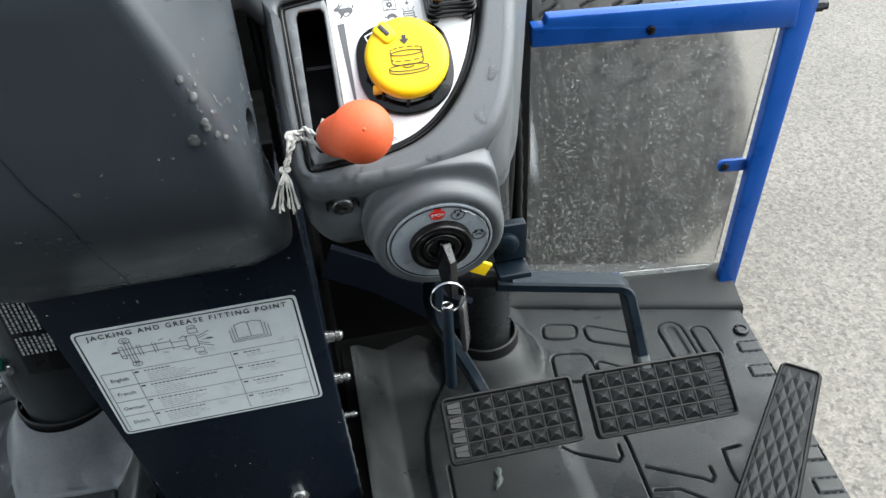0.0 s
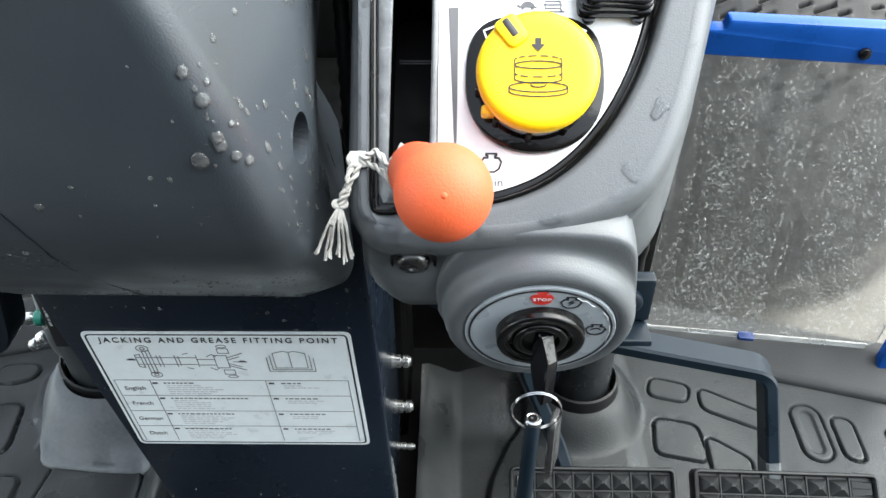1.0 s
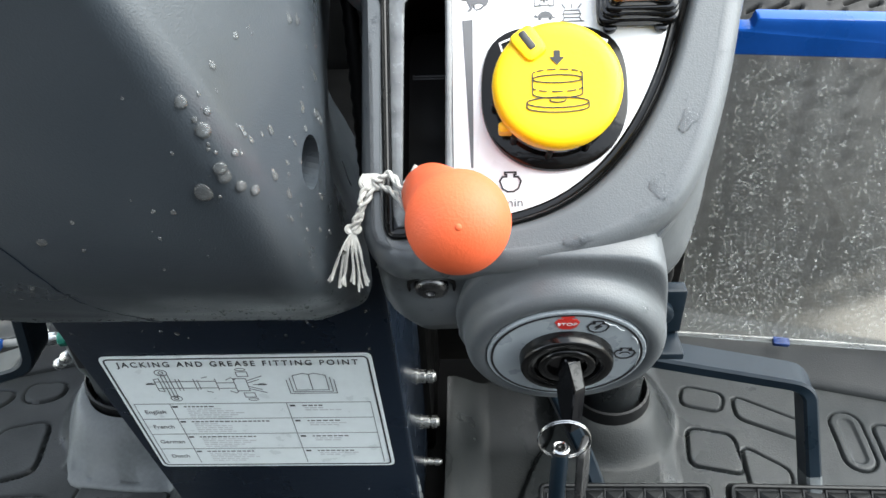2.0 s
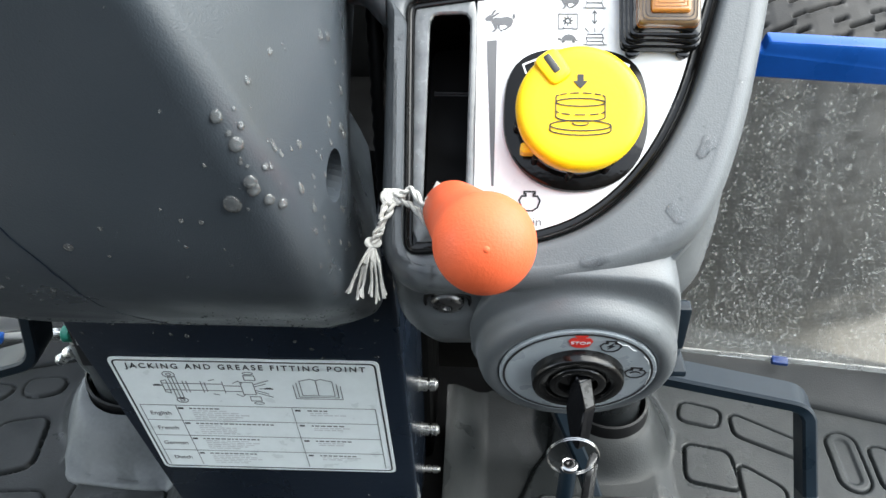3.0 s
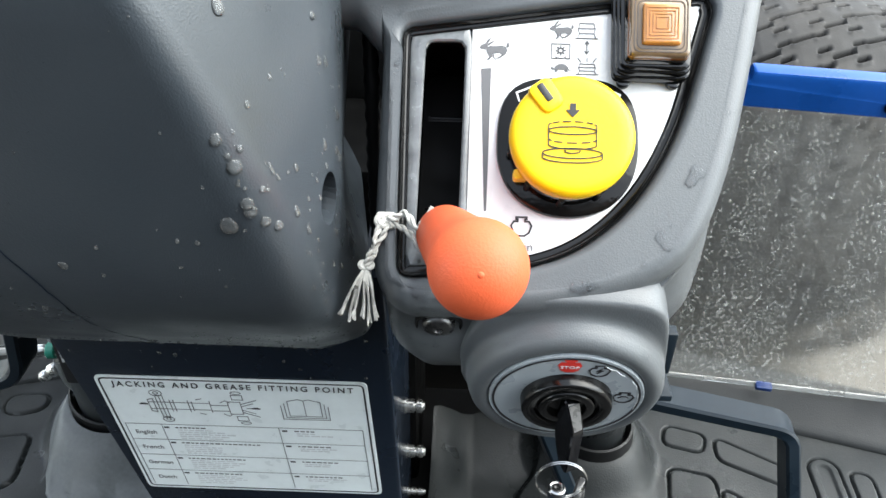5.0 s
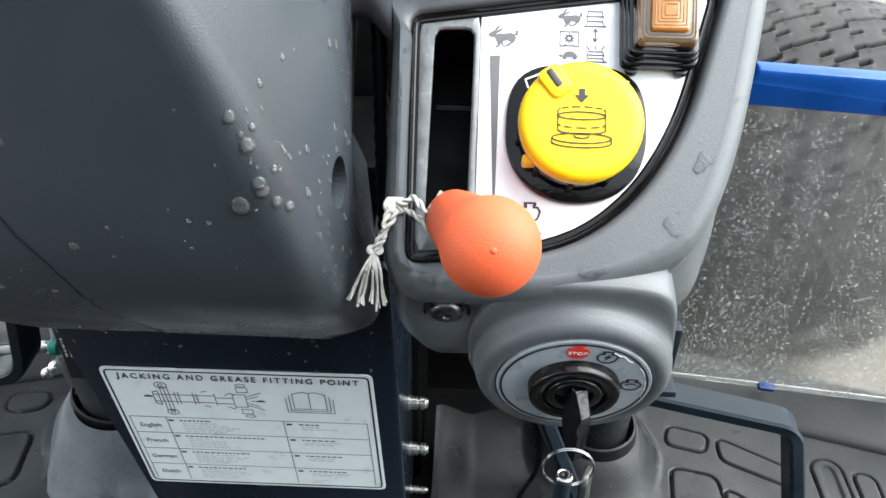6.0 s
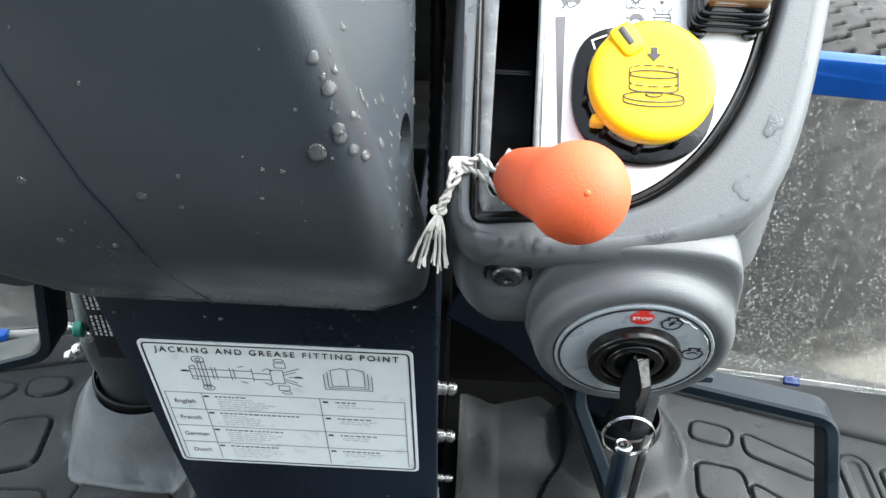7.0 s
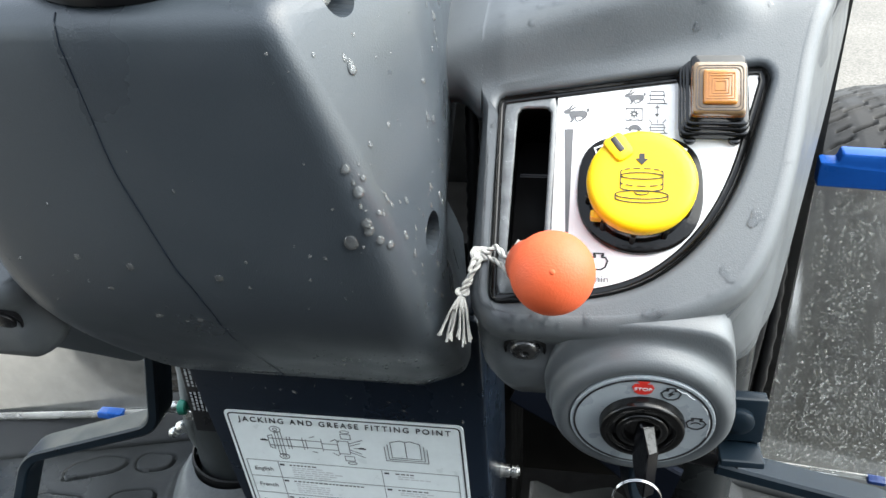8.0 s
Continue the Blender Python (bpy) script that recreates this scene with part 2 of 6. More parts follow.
def swept(bm, path, r, n=8, flat=None, up=(0, 0, 1)):
    """A round wire, or a flat bar of flat=(width, thickness), along a line of points."""
    pts = [V3(p) for p in path]
    loops = []
    for k, p in enumerate(pts):
        d = (pts[min(k + 1, len(pts) - 1)] - pts[max(k - 1, 0)]).normalized()
        if flat:
            s = d.cross(V3(up)).normalized()
            w = s.cross(d).normalized()
            a, b = flat[0] / 2, flat[1] / 2
            c = min(a, b) * 0.35
            loops.append([p + s * x + w * y for x, y in ((-a + c, -b), (a - c, -b), (a, -b + c), (a, b - c), (a - c, b), (-a + c, b), (-a, b - c), (-a, -b + c))])
        else:
            u, v, _ = basis(d)
            loops.append(circle(p, u, v, r, n))
    return rings(bm, loops)


def smooth_path(points, n=6):
    """A rounded line through the points."""
    p = [V3(q) for q in points]
    p = [p[0] * 2 - p[1]] + p + [p[-1] * 2 - p[-2]]
    out = []
    for a, b, c, d in zip(p, p[1:], p[2:], p[3:]):
        for k in range(n):
            t = k / n
            out.append(0.5 * (2 * b + (c - a) * t + (2 * a - 5 * b + 4 * c - d) * t * t + (3 * b - a - 3 * c + d) * t ** 3))
    return out + [p[-2]]


def bend_path(points, r, n=5):
    """Straight runs with rounded bends of radius about r."""
    p = [V3(q) for q in points]
    out = [p[0]]
    for a, b, c in zip(p, p[1:], p[2:]):
        s, e = b + (a - b).normalized() * r, b + (c - b).normalized() * r
        out += [s * (1 - t) ** 2 + b * 2 * t * (1 - t) + e * t * t for t in (k / n for k in range(n + 1))]
    return out + [p[-1]]


def rounded(points, r, n=5):
    """A closed outline in the plane with rounded corners; r is one radius or one for each corner."""
    out, m = [], len(points)
    for k in range(m):
        a, b, c = (np.array(points[(k + d) % m], float) for d in (-1, 0, 1))
        rad = r[k] if isinstance(r, (list, tuple)) else r
        s = b + (a - b) / np.linalg.norm(a - b) * min(rad, np.linalg.norm(a - b) * 0.49)
        e = b + (c - b) / np.linalg.norm(c - b) * min(rad, np.linalg.norm(c - b) * 0.49)
        out += [tuple(s * (1 - t) ** 2 + b * 2 * t * (1 - t) + e * t * t) for t in (i / n for i in range(n + 1))]
    return out


def inset(points, d):
    """The outline moved inwards by d (counter-clockwise outlines)."""
    p = np.array(points, float)
    e = np.roll(p, -1, 0) - np.roll(p, 1, 0)
    nrm = np.stack([-e[:, 1], e[:, 0]], 1)
    nrm /= np.maximum(np.linalg.norm(nrm, axis=1), 1e-9)[:, None]
    area = np.sum(p[:, 0] * np.roll(p[:, 1], -1) - np.roll(p[:, 0], -1) * p[:, 1])
    return [tuple(q) for q in p + nrm * d * np.sign(area)]


def slab(bm, outline, place, low, high, edge=0.001):
    """A plate of the outline between two heights with rounded edges; place maps (u, v, w) to the world."""
    loops = []
    for d, w in ((edge, low), (0, low + edge), (0, high - edge), (edge * 0.3, high - edge * 0.3), (edge, high)):
        loops.append([place(u, v, w) for u, v in inset(outline, d)])
    return rings(bm, loops)


def box(bm, centre, size, edge=0.002, turn=None):
    x, y, z = (s / 2 for s in size)
    m = Matrix.Translation(centre) @ (turn.to_4x4() if turn else Matrix())
    return slab(bm, rounded([(-x, -y), (x, -y), (x, y), (-x, y)], edge, 2), lambda u, v, w: m @ V3((u, v, w)), -z, z, edge)


def sm(a, b, x):
    t = np.clip((np.asarray(x, float) - a) / (b - a), 0, 1)
    return t * t * (3 - 2 * t)


R2 = math.sqrt(0.5)


def on_dash(u, v, w):
    """The tilted face of the side console: u to the right, v up the slope, w out of it."""
    return V3((u, R2 * (v - w), 0.494 + R2 * (v + w)))


def resampled(outline, centre, n):
    """The outline met by n rays from a centre."""
    p = np.array(outline) - centre
    q = np.roll(p, -1, 0)
    out = []
    for k in range(n):
        d = np.array([math.cos(2 * math.pi * k / n), math.sin(2 * math.pi * k / n)])
        e = q - p
        den = d[0] * e[:, 1] - d[1] * e[:, 0]
        den[np.abs(den) < 1e-12] = 1e-12
        s = (p[:, 0] * e[:, 1] - p[:, 1] * e[:, 0]) / den
        f = (p[:, 0] * d[1] - p[:, 1] * d[0]) / den
        ok = (s > 0) & (f >= -1e-9) & (f <= 1 + 1e-9)
        out.append(tuple(centre + d * s[ok].min()))
    return out


def writing(text, size, m, mat, parent, width=None, gap=1.0, bold=0.0):
    c = bpy.data.curves.new("lettering", "FONT")
    c.body, c.size, c.align_x, c.align_y, c.extrude = text, size, "CENTER", "CENTER", 0.00005
    c.space_character, c.offset = gap, bold
    c.materials.append(mat)
    ob = new("lettering", c)
    ob.parent = parent
    ob.matrix_parent_inverse = parent.matrix_basis.inverted()
    sx = 1.0
    if width:
        bpy.context.view_layer.update()
        sx = width / max(ob.dimensions.x, 1e-4)
    ob.matrix_basis = m @ Matrix.Diagonal((sx, 1, 1, 1))
    return ob


def stroke(bm, points, place, width, w0=0.0002, w1=0.0004, closed=False):
    """A printed line of a width along points (u, v) on a face."""
    p = [np.array(q, float) for q in points]
    if closed:
        p.append(p[0])
    for a, b in zip(p, p[1:]):
        d = (b - a) / max(np.linalg.norm(b - a), 1e-9)
        nr, d = np.array([-d[1], d[0]]) * width / 2, d * width * 0.4
        quad = [a - nr - d, b - nr + d, b + nr + d, a + nr - d]
        rings(bm, [[place(x, y, w) for x, y in quad] for w in (w0, w1)])
    return bm


def filled(bm, outline, place, w0=0.0002, w1=0.0004):
    return rings(bm, [[place(x, y, w) for x, y in outline] for w in (w0, w1)])


def oval(cu, cv, ru, rv, n=24, a0=0.0, a1=2 * math.pi):
    return [(cu + ru * math.cos(a0 + (a1 - a0) * k / n), cv + rv * math.sin(a0 + (a1 - a0) * k / n)) for k in range(n if a1 - a0 > 6.2 else n + 1)]


# ---- ground and the body round the footplate ----
MAT_LIP = dusty(material("moulded_lip", (0.0105, 0.0118, 0.0122), 0.5, spec=0.35, var=0.2, scale=18, bump=0.2), (0.026, 0.027, 0.027), 0.4, 12.0)
GROUND_Z = -0.375
bm = bmesh.new()
rings(bm, [[V3((x, y, GROUND_Z - d)) for x, y in ((-60, -60), (60, -60), (60, 60), (-60, 60))] for d in (0.3, 0.0)])
tagged(part("ground", bm, GRAVEL, smooth=False), "pale grey aggregate paving, dry and slightly stained", "ground", kind="structure")

# unseen wall, added to hold southern sky light off the fronts
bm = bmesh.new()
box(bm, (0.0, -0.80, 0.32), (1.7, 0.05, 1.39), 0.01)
tagged(part("sky_blocker", bm, BLACK_MATT), "plain dark wall added out of view to block sky light", "wall", kind="structure")


def front_line(x):
    """The swept-back front edge of the footplate."""
    return 0.252 - 0.27 * max(0.0, abs(x - 0.03) - 0.27)


def footplate():
    t = thing("footplate", (0.03, 0.0, -0.02), "black steel footplate with a sloped front lip", "footplate")
    bm = bmesh.new()
    edge = [(0.565, 0.19), (0.31, 0.262), (-0.25, 0.262), (-0.505, 0.19), (-0.47, -0.1), (-0.42, -0.5), (0.48, -0.5), (0.53, -0.1)]
    slab(bm, rounded(edge, 0.015, 3), lambda u, v, w: V3((u, v, w)), -0.03, 0.006, 0.003)
    part("plate", bm, BLACK_MATT, t)
    for sgn, label in ((1, ""), (-1, "")):
        bm = bmesh.new()
        loops = []
        for k in range(13):
            s = (0.235 if sgn > 0 else 0.10) + (0.293 if sgn > 0 else 0.45) * k / 12
            x = 0.03 + sgn * s
            y = front_line(x)
            loops.append([V3((x, y + dy, z)) for dy, z in ((-0.005, 0.004), (-0.005, 0.021), (-0.002, 0.0255), (0.004, 0.0275), (0.035, 0.046), (0.046, 0.05), (0.05, 0.047), (0.05, 0.002))])
        rings(bm, loops)
        part("front_lip", bm, MAT_LIP, t, "grey-black moulded lip along the front of the mat")
    return t


footplate()


def dist_to(X, Y, poly, closed=True):
    """Distance to a line or outline; negative inside an outline."""
    d = np.full(X.shape, 1e9)
    inside = np.zeros(X.shape, bool)
    p = list(poly)
    segs = list(zip(p, p[1:] + p[:1])) if closed else list(zip(p, p[1:]))
    for (ax, ay), (bx, by) in segs:
        ex, ey = bx - ax, by - ay
        t = np.clip(((X - ax) * ex + (Y - ay) * ey) / (ex * ex + ey * ey), 0, 1)
        d = np.minimum(d, np.hypot(X - ax - t * ex, Y - ay - t * ey))
        inside ^= ((ay > Y) != (by > Y)) & (X < ex * (Y - ay) / (ey if abs(ey) > 1e-9 else 1e-9) + ax)
    return np.where(inside, -d, d) if closed else d


def sheet(name, xs, ys, height, keep, mat, parent=None, low=0.004, label=""):
    """A moulded sheet: a relief over a grid where keep holds, with a skirt down to its support."""
    X, Y = np.meshgrid(xs, ys, indexing="ij")
    Z, K = height(X, Y), keep(X, Y)
    bm = bmesh.new()
    top = {}
    for i in range(len(xs)):
        for j in range(len(ys)):
            if K[i, j]:
                top[i, j] = bm.verts.new((X[i, j], Y[i, j], Z[i, j]))
    for i in range(len(xs) - 1):
        for j in range(len(ys) - 1):
            q = [top.get(c) for c in ((i, j), (i + 1, j), (i + 1, j + 1), (i, j + 1))]
            if all(q):
                bm.faces.new(q)
    for e in [e for e in bm.edges if len(e.link_faces) == 1]:
        a, b = e.verts
        c, d = (bm.verts.new((v.co.x, v.co.y, low)) for v in (a, b))
        bm.faces.new((a, b, d, c))
    for v in [v for v in bm.verts if not v.link_faces]:
        bm.verts.remove(v)
    bmesh.ops.remove_doubles(bm, verts=bm.verts, dist=1e-5)
    return part(name, bm, mat, parent, label, sharp=70)


RIGHT_PADS = [
    [(.3315, .2088), (.3639, .1996), (.3578, .1816), (.3258, .1898)],
    [(.3743, .1963), (.4300, .1640), (.4240, .1480), (.3728, .1738)],
    [(.4878, .1641), (.5024, .1608), (.4998, .1176), (.4860, .1210)],
    [(.3261, .1605), (.3605, .1529), (.3622, .1154), (.3208, .1245)],
    [(.3682, .1402), (.4000, .1161), (.3930, .0900), (.3660, .1000)],
    [(.3560, -.0330), (.3850, -.0500), (.3850, -.1300), (.3570, -.1100)],
    [(.4000, -.0550), (.4700, -.0600), (.4600, -.1500), (.4050, -.1300)],
    [(.2000, -.0300), (.3300, -.0300), (.3300, -.1500), (.1950, -.1400)],
]
RIGHT_TABS = [(.5370, .1210), (.5310, .0850), (.5180, -.0220), (.5150, -.0570), (.5070, -.0950)]


def soft_pad(d, rise=0.0008, w=0.0014):
    return rise * (1 - sm(-w, w, d)) - 0.0036 * np.exp(-((d - 0.0012) / 0.00095) ** 2)


def right_mat_height(X, Y):
    z = 0.0205 + 0 * X
    dist = np.hypot(X - 0.254, Y - 0.176)
    z = z + 0.025 * (1 - sm(0.034, 0.066, dist))
    z = z + 0.030 * (1 - sm(0.112, 0.150, X)) + 0.016 * sm(0.13, 0.205, Y) * (1 - sm(0.185, 0.228, X))
    apron = rounded([(0.163, -0.16), (0.167, 0.046), (0.172, 0.088), (0.190, 0.130), (0.205, 0.150), (0.200, 0.27), (0.36, 0.27), (0.36, -0.16)], 0.012, 4)
    z = z + 0.007 * (1 - sm(-0.0035, 0.0025, dist_to(X, Y, apron))) * (1 - sm(0.290, 0.312, X))
    for p in RIGHT_PADS:
        z = z + soft_pad(dist_to(X, Y, rounded(p, 0.007, 3)) - 0.001)
    ring = dist_to(X, Y, [(0.4640, 0.1650), (0.4630, 0.1300)], False)
    z = z + soft_pad(ring - 0.0125) - 0.0022 * (1 - sm(0.0045, 0.0075, ring))
    for x, y in RIGHT_TABS:
        z = z + soft_pad(dist_to(X, Y, [(x - .012, y + .009), (x + .010, y + .006), (x + .008, y - .007), (x - .014, y - .004)]), 0.0012) * 0.6
    for line in ([(.2945, .0358), (.3420, .0122), (.3478, .0173), (.3492, .0307)], [(.3580, .0500), (.3592, .0312), (.3555, -.0358), (.3550, -.06)], [(.3640, .0010), (.4083, -.0234), (.4150, -.0290), (.4201, -.0241), (.4207, -.0133)], [(.3620, -.0250), (.3837, -.0290), (.4100, -.0520)], [(.4591, .0027), (.4417, .0018), (.4384, -.0152), (.4371, -.0319), (.4480, -.0700)], [(.1853, .0400), (.1820, -.0300)]):
        z = z - 0.0040 * np.exp(-(dist_to(X, Y, line, False) / 0.00105) ** 2)
    return z + 0.0006 * np.sin(X * 23 + 1.3) * np.sin(Y * 31)


def right_mat_keep(X, Y):
    return (X < 0.553 + 0.12 * (Y - 0.17)) & (Y < 0.252 - 0.27 * np.maximum(0, np.abs(X - 0.03) - 0.27) - 0.004) & (Y < np.interp(X, [0.11, 0.1235, 0.155, 0.186, 0.202, 0.226, 0.2261], [0.185, 0.190, 0.205, 0.215, 0.205, 0.182, 0.5])) & (np.hypot(X - 0.254, Y - 0.176) > 0.031)


def left_mat_height(X, Y):
    z = 0.0205 + 0 * X
    dist = np.hypot(X + 0.172, Y - 0.19)
    z = z + 0.028 * (1 - sm(0.050, 0.085, dist))
    z = z + 0.05 * sm(-0.13, -0.085, X)
    apron = [(-0.228, 0.19), (-0.226, 0.122), (-0.2, 0.114), (-0.13, 0.11), (-0.1, 0.2), (-0.17, 0.23)]
    z = z + 0.008 * (1 - sm(-0.006, 0.006, dist_to(X, Y, apron)))
    for p in LEFT_PADS:
        z = z + soft_pad(dist_to(X, Y, rounded(p, 0.010, 4)) - 0.001, 0.0018, 0.0024)
    return z + 0.0006 * np.sin(X * 23 + 1.3) * np.sin(Y * 31)


LEFT_PADS = [
    [(-.3024, .1989), (-.3012, .2152), (-.2664, .2179), (-.2645, .2017), (-.2881, .1941)],
    [(-.3030, .1605), (-.2632, .1701), (-.2552, .1165), (-.2761, .1091), (-.3100, .1000)],
    [(-.2024, .1084), (-.1256, .0967), (-.1200, .0400), (-.2100, .0500)],
    [(-.3187, .1904), (-.3120, .2056), (-.3400, .2080), (-.3700, .1900), (-.3700, .1700)],
    [(-.3300, .1500), (-.3800, .1500), (-.3800, .0900), (-.3350, .0900)],
    [(-.2300, .0900), (-.3000, .0850), (-.2950, .0300), (-.2300, .0300)],
]


def left_mat_keep(X, Y):
    return (X > -0.495 - 0.1 * (Y - 0.17)) & (Y < 0.252 - 0.27 * np.maximum(0, np.abs(X - 0.03) - 0.27) - 0.004) & (np.hypot(X + 0.172, Y - 0.19) > 0.047)


tagged(sheet("floor_mat", np.arange(0.112, 0.56, 0.00095), np.arange(-0.12, 0.256, 0.00095), right_mat_height, right_mat_keep, MAT_RUBBER), "dusty black moulded rubber floor mat with raised pads", "floor mat", group="floor mats")
tagged(sheet("floor_mat", np.arange(-0.5, -0.07, 0.0014), np.arange(-0.10, 0.256, 0.0014), left_mat_height, left_mat_keep, MAT_RUBBER), "dusty black rubber floor mat beside the steering column", "floor mat", group="floor mats")

bm = bmesh.new()
turned(bm, (0.5382, 0.1464, 0.019), (0, 0, 1), [(0, 0.0085), (0.003, 0.0085), (0.0042, 0.0075), (0.0045, 0.0055), (0.003, 0.005), (0.003, 0.0008)], 18)
tagged(part("mat_fastener", bm, BLACK), "round black plastic mat fastener with a star recess", "fastener")

bm = bmesh.new()
flake = rounded([(0.2245, 0.0235), (0.2295, 0.0265), (0.2325, 0.0225), (0.2300, 0.0180), (0.2310, 0.0120), (0.2265, 0.0055), (0.2215, 0.0015), (0.2225, 0.0085), (0.2265, 0.0150)], 0.001, 2)
slab(bm, flake, lambda u, v, w: V3((u, v, 0.0293 + w)), 0.0, 0.0012, 0.0003)
tagged(part("leaf", bm, material("wilted_leaf", (0.07, 0.085, 0.075), 0.35, var=0.4, scale=200)), "torn grey-green wilted leaf on the rubber mat", "leaf")

# bulkhead behind the dash, near-black to paint the gap's shade, with hoses
bm = bmesh.new()
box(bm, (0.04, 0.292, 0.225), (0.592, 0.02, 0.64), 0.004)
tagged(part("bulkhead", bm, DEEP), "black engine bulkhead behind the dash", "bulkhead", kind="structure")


def hose(points, r, ribbed=False):
    bm = bmesh.new()
    path = smooth_path(points, 14)
    if ribbed:
        loops = []
        for k, p in enumerate(path):
            d = (path[min(k + 1, len(path) - 1)] - path[max(k - 1, 0)]).normalized()
            u, v, _ = basis(d)
            loops.append(circle(p, u, v, r * (1.0 if k % 2 else 0.8), 10))
        rings(bm, loops)
    else:
        swept(bm, path, r, 10)
    return tagged(part("hose", bm, BLACK_MATT), "black corrugated cable sleeve behind the dash" if ribbed else "black rubber hose behind the dash", "hose", group="hoses behind the dash")


hose([(0.292, 0.262, 0.02), (0.296, 0.258, 0.12), (0.300, 0.25, 0.24), (0.296, 0.245, 0.36), (0.27, 0.24, 0.46)], 0.009)
hose([(0.272, 0.262, 0.02), (0.274, 0.255, 0.14), (0.276, 0.24, 0.26), (0.27, 0.235, 0.40)], 0.010)
hose([(0.312, 0.268, 0.02), (0.315, 0.262, 0.2), (0.306, 0.255, 0.34), (0.29, 0.25, 0.44)], 0.006, True)
hose([(0.094, 0.02, 0.34), (0.0955, 0.0, 0.40), (0.0955, 0.005, 0.45), (0.094, 0.02, 0.50)], 0.0035, True)
# added dark box, filling the column's back where only shade shows
bm = bmesh.new()
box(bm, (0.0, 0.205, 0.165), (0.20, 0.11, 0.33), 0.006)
tagged(part("dark_backing", bm, DEEP), "black box added to keep the space behind the steering column dark", "housing")
# navy darkened and dulled here to carry the console's shade
bm = bmesh.new()
swept(bm, bend_path([(0.105, 0.150, 0.205), (0.150, 0.140, 0.185), (0.205, 0.120, 0.150), (0.226, 0.112, 0.145)], 0.01), 0, flat=(0.032, 0.010), up=(0, -1, 0.2))
tagged(part("linkage_bar", bm, material("shaded_navy_steel", (0.0045, 0.0065, 0.012), 0.7, spec=0.08)), "navy steel linkage bar, coloured for the shade under the console", "linkage")


def support_tube(x, y, r, coat=TUBE):
    t = thing("support_tube", (x, y, 0.0), "glossy black support tube in a rubber boot", "support tube", group="support tubes")
    bm = bmesh.new()
    turned(bm, (x, y, 0.01), (0, 0, 1), [(0, r), (0.34, r)], 40)
    part("tube", bm, coat, t)
    bm = bmesh.new()
    turned(bm, (x, y, 0.0355), (0, 0, 1), [(-0.012, r + 0.013), (0, r + 0.012), (0.016, r + 0.0085), (0.024, r + 0.0075), (0.0275, r + 0.0068), (0.0285, r + 0.0050), (0.025, r + 0.0038), (0.008, r + 0.003)], 40)
    part("boot", bm, BLACK_MATT, t, "black rubber boot with a rolled rim")
    return t


support_tube(0.254, 0.176, 0.0275)
left_tube = support_tube(-0.171, 0.203, 0.0470, GREY_TUBE)
SKIRT = resampled(rounded([(-0.240, 0.190), (-0.236, 0.158), (-0.218, 0.100), (-0.160, 0.094), (-0.098, 0.094), (-0.098, 0.20), (-0.13, 0.240), (-0.20, 0.240), (-0.236, 0.215)], 0.012, 4), np.array([-0.172, 0.19]), 90)
bm = bmesh.new()
loops = []
for f, up in ((0.0, 0.0), (0.0, 0.003), (0.2, 0.0035), (0.4, 0.0035), (0.6, 0.0035), (0.8, 0.0035), (0.93, 0.0032), (0.98, 0.0022), (1.0, 0.0004), (1.0, -0.008)):
    loop = []
    for k, (x, y) in enumerate(SKIRT):
        a = 2 * math.pi * k / 90
        x0, y0 = -0.172 + 0.046 * math.cos(a), 0.19 + 0.046 * math.sin(a)
        px_, py_ = x0 + (x - x0) * f, y0 + (y - y0) * f
        loop.append(V3((px_, py_, float(left_mat_height(np.array(px_), np.array(py_))) + up)))
    loops.append(loop)
rings(bm, loops, False, False)
part("skirt", bm, PALE_RUBBER, left_tube, "pale dusty rubber skirt", sharp=60)

# ---- mudguard frame, pane and front wheels ----


def tyre_body(bm, cy, cz, r, x0, w):
    prof = [(-0.44, 0.64), (-0.5, 0.70), (-0.5, 0.78), (-0.465, 0.85), (-0.40, 0.875), (-0.3, 0.92), (-0.16, 0.945), (0.0, 0.955), (0.16, 0.945), (0.3, 0.92), (0.40, 0.875), (0.465, 0.85), (0.5, 0.78), (0.495, 0.70), (0.44, 0.64), (0.36, 0.56), (-0.36, 0.56)]
    n = 72
    rows = []
    for k in range(n):
        a = 2 * math.pi * k / n
        rows.append([bm.verts.new((x0 + w * px, cy + r * pr * math.cos(a), cz + r * pr * math.sin(a))) for px, pr in prof])
    m = len(prof)
    for k in range(n):
        for j in range(m):
            bm.faces.new((rows[k][j], rows[k][(j + 1) % m], rows[(k + 1) % n][(j + 1) % m], rows[(k + 1) % n][j]))
    return bm


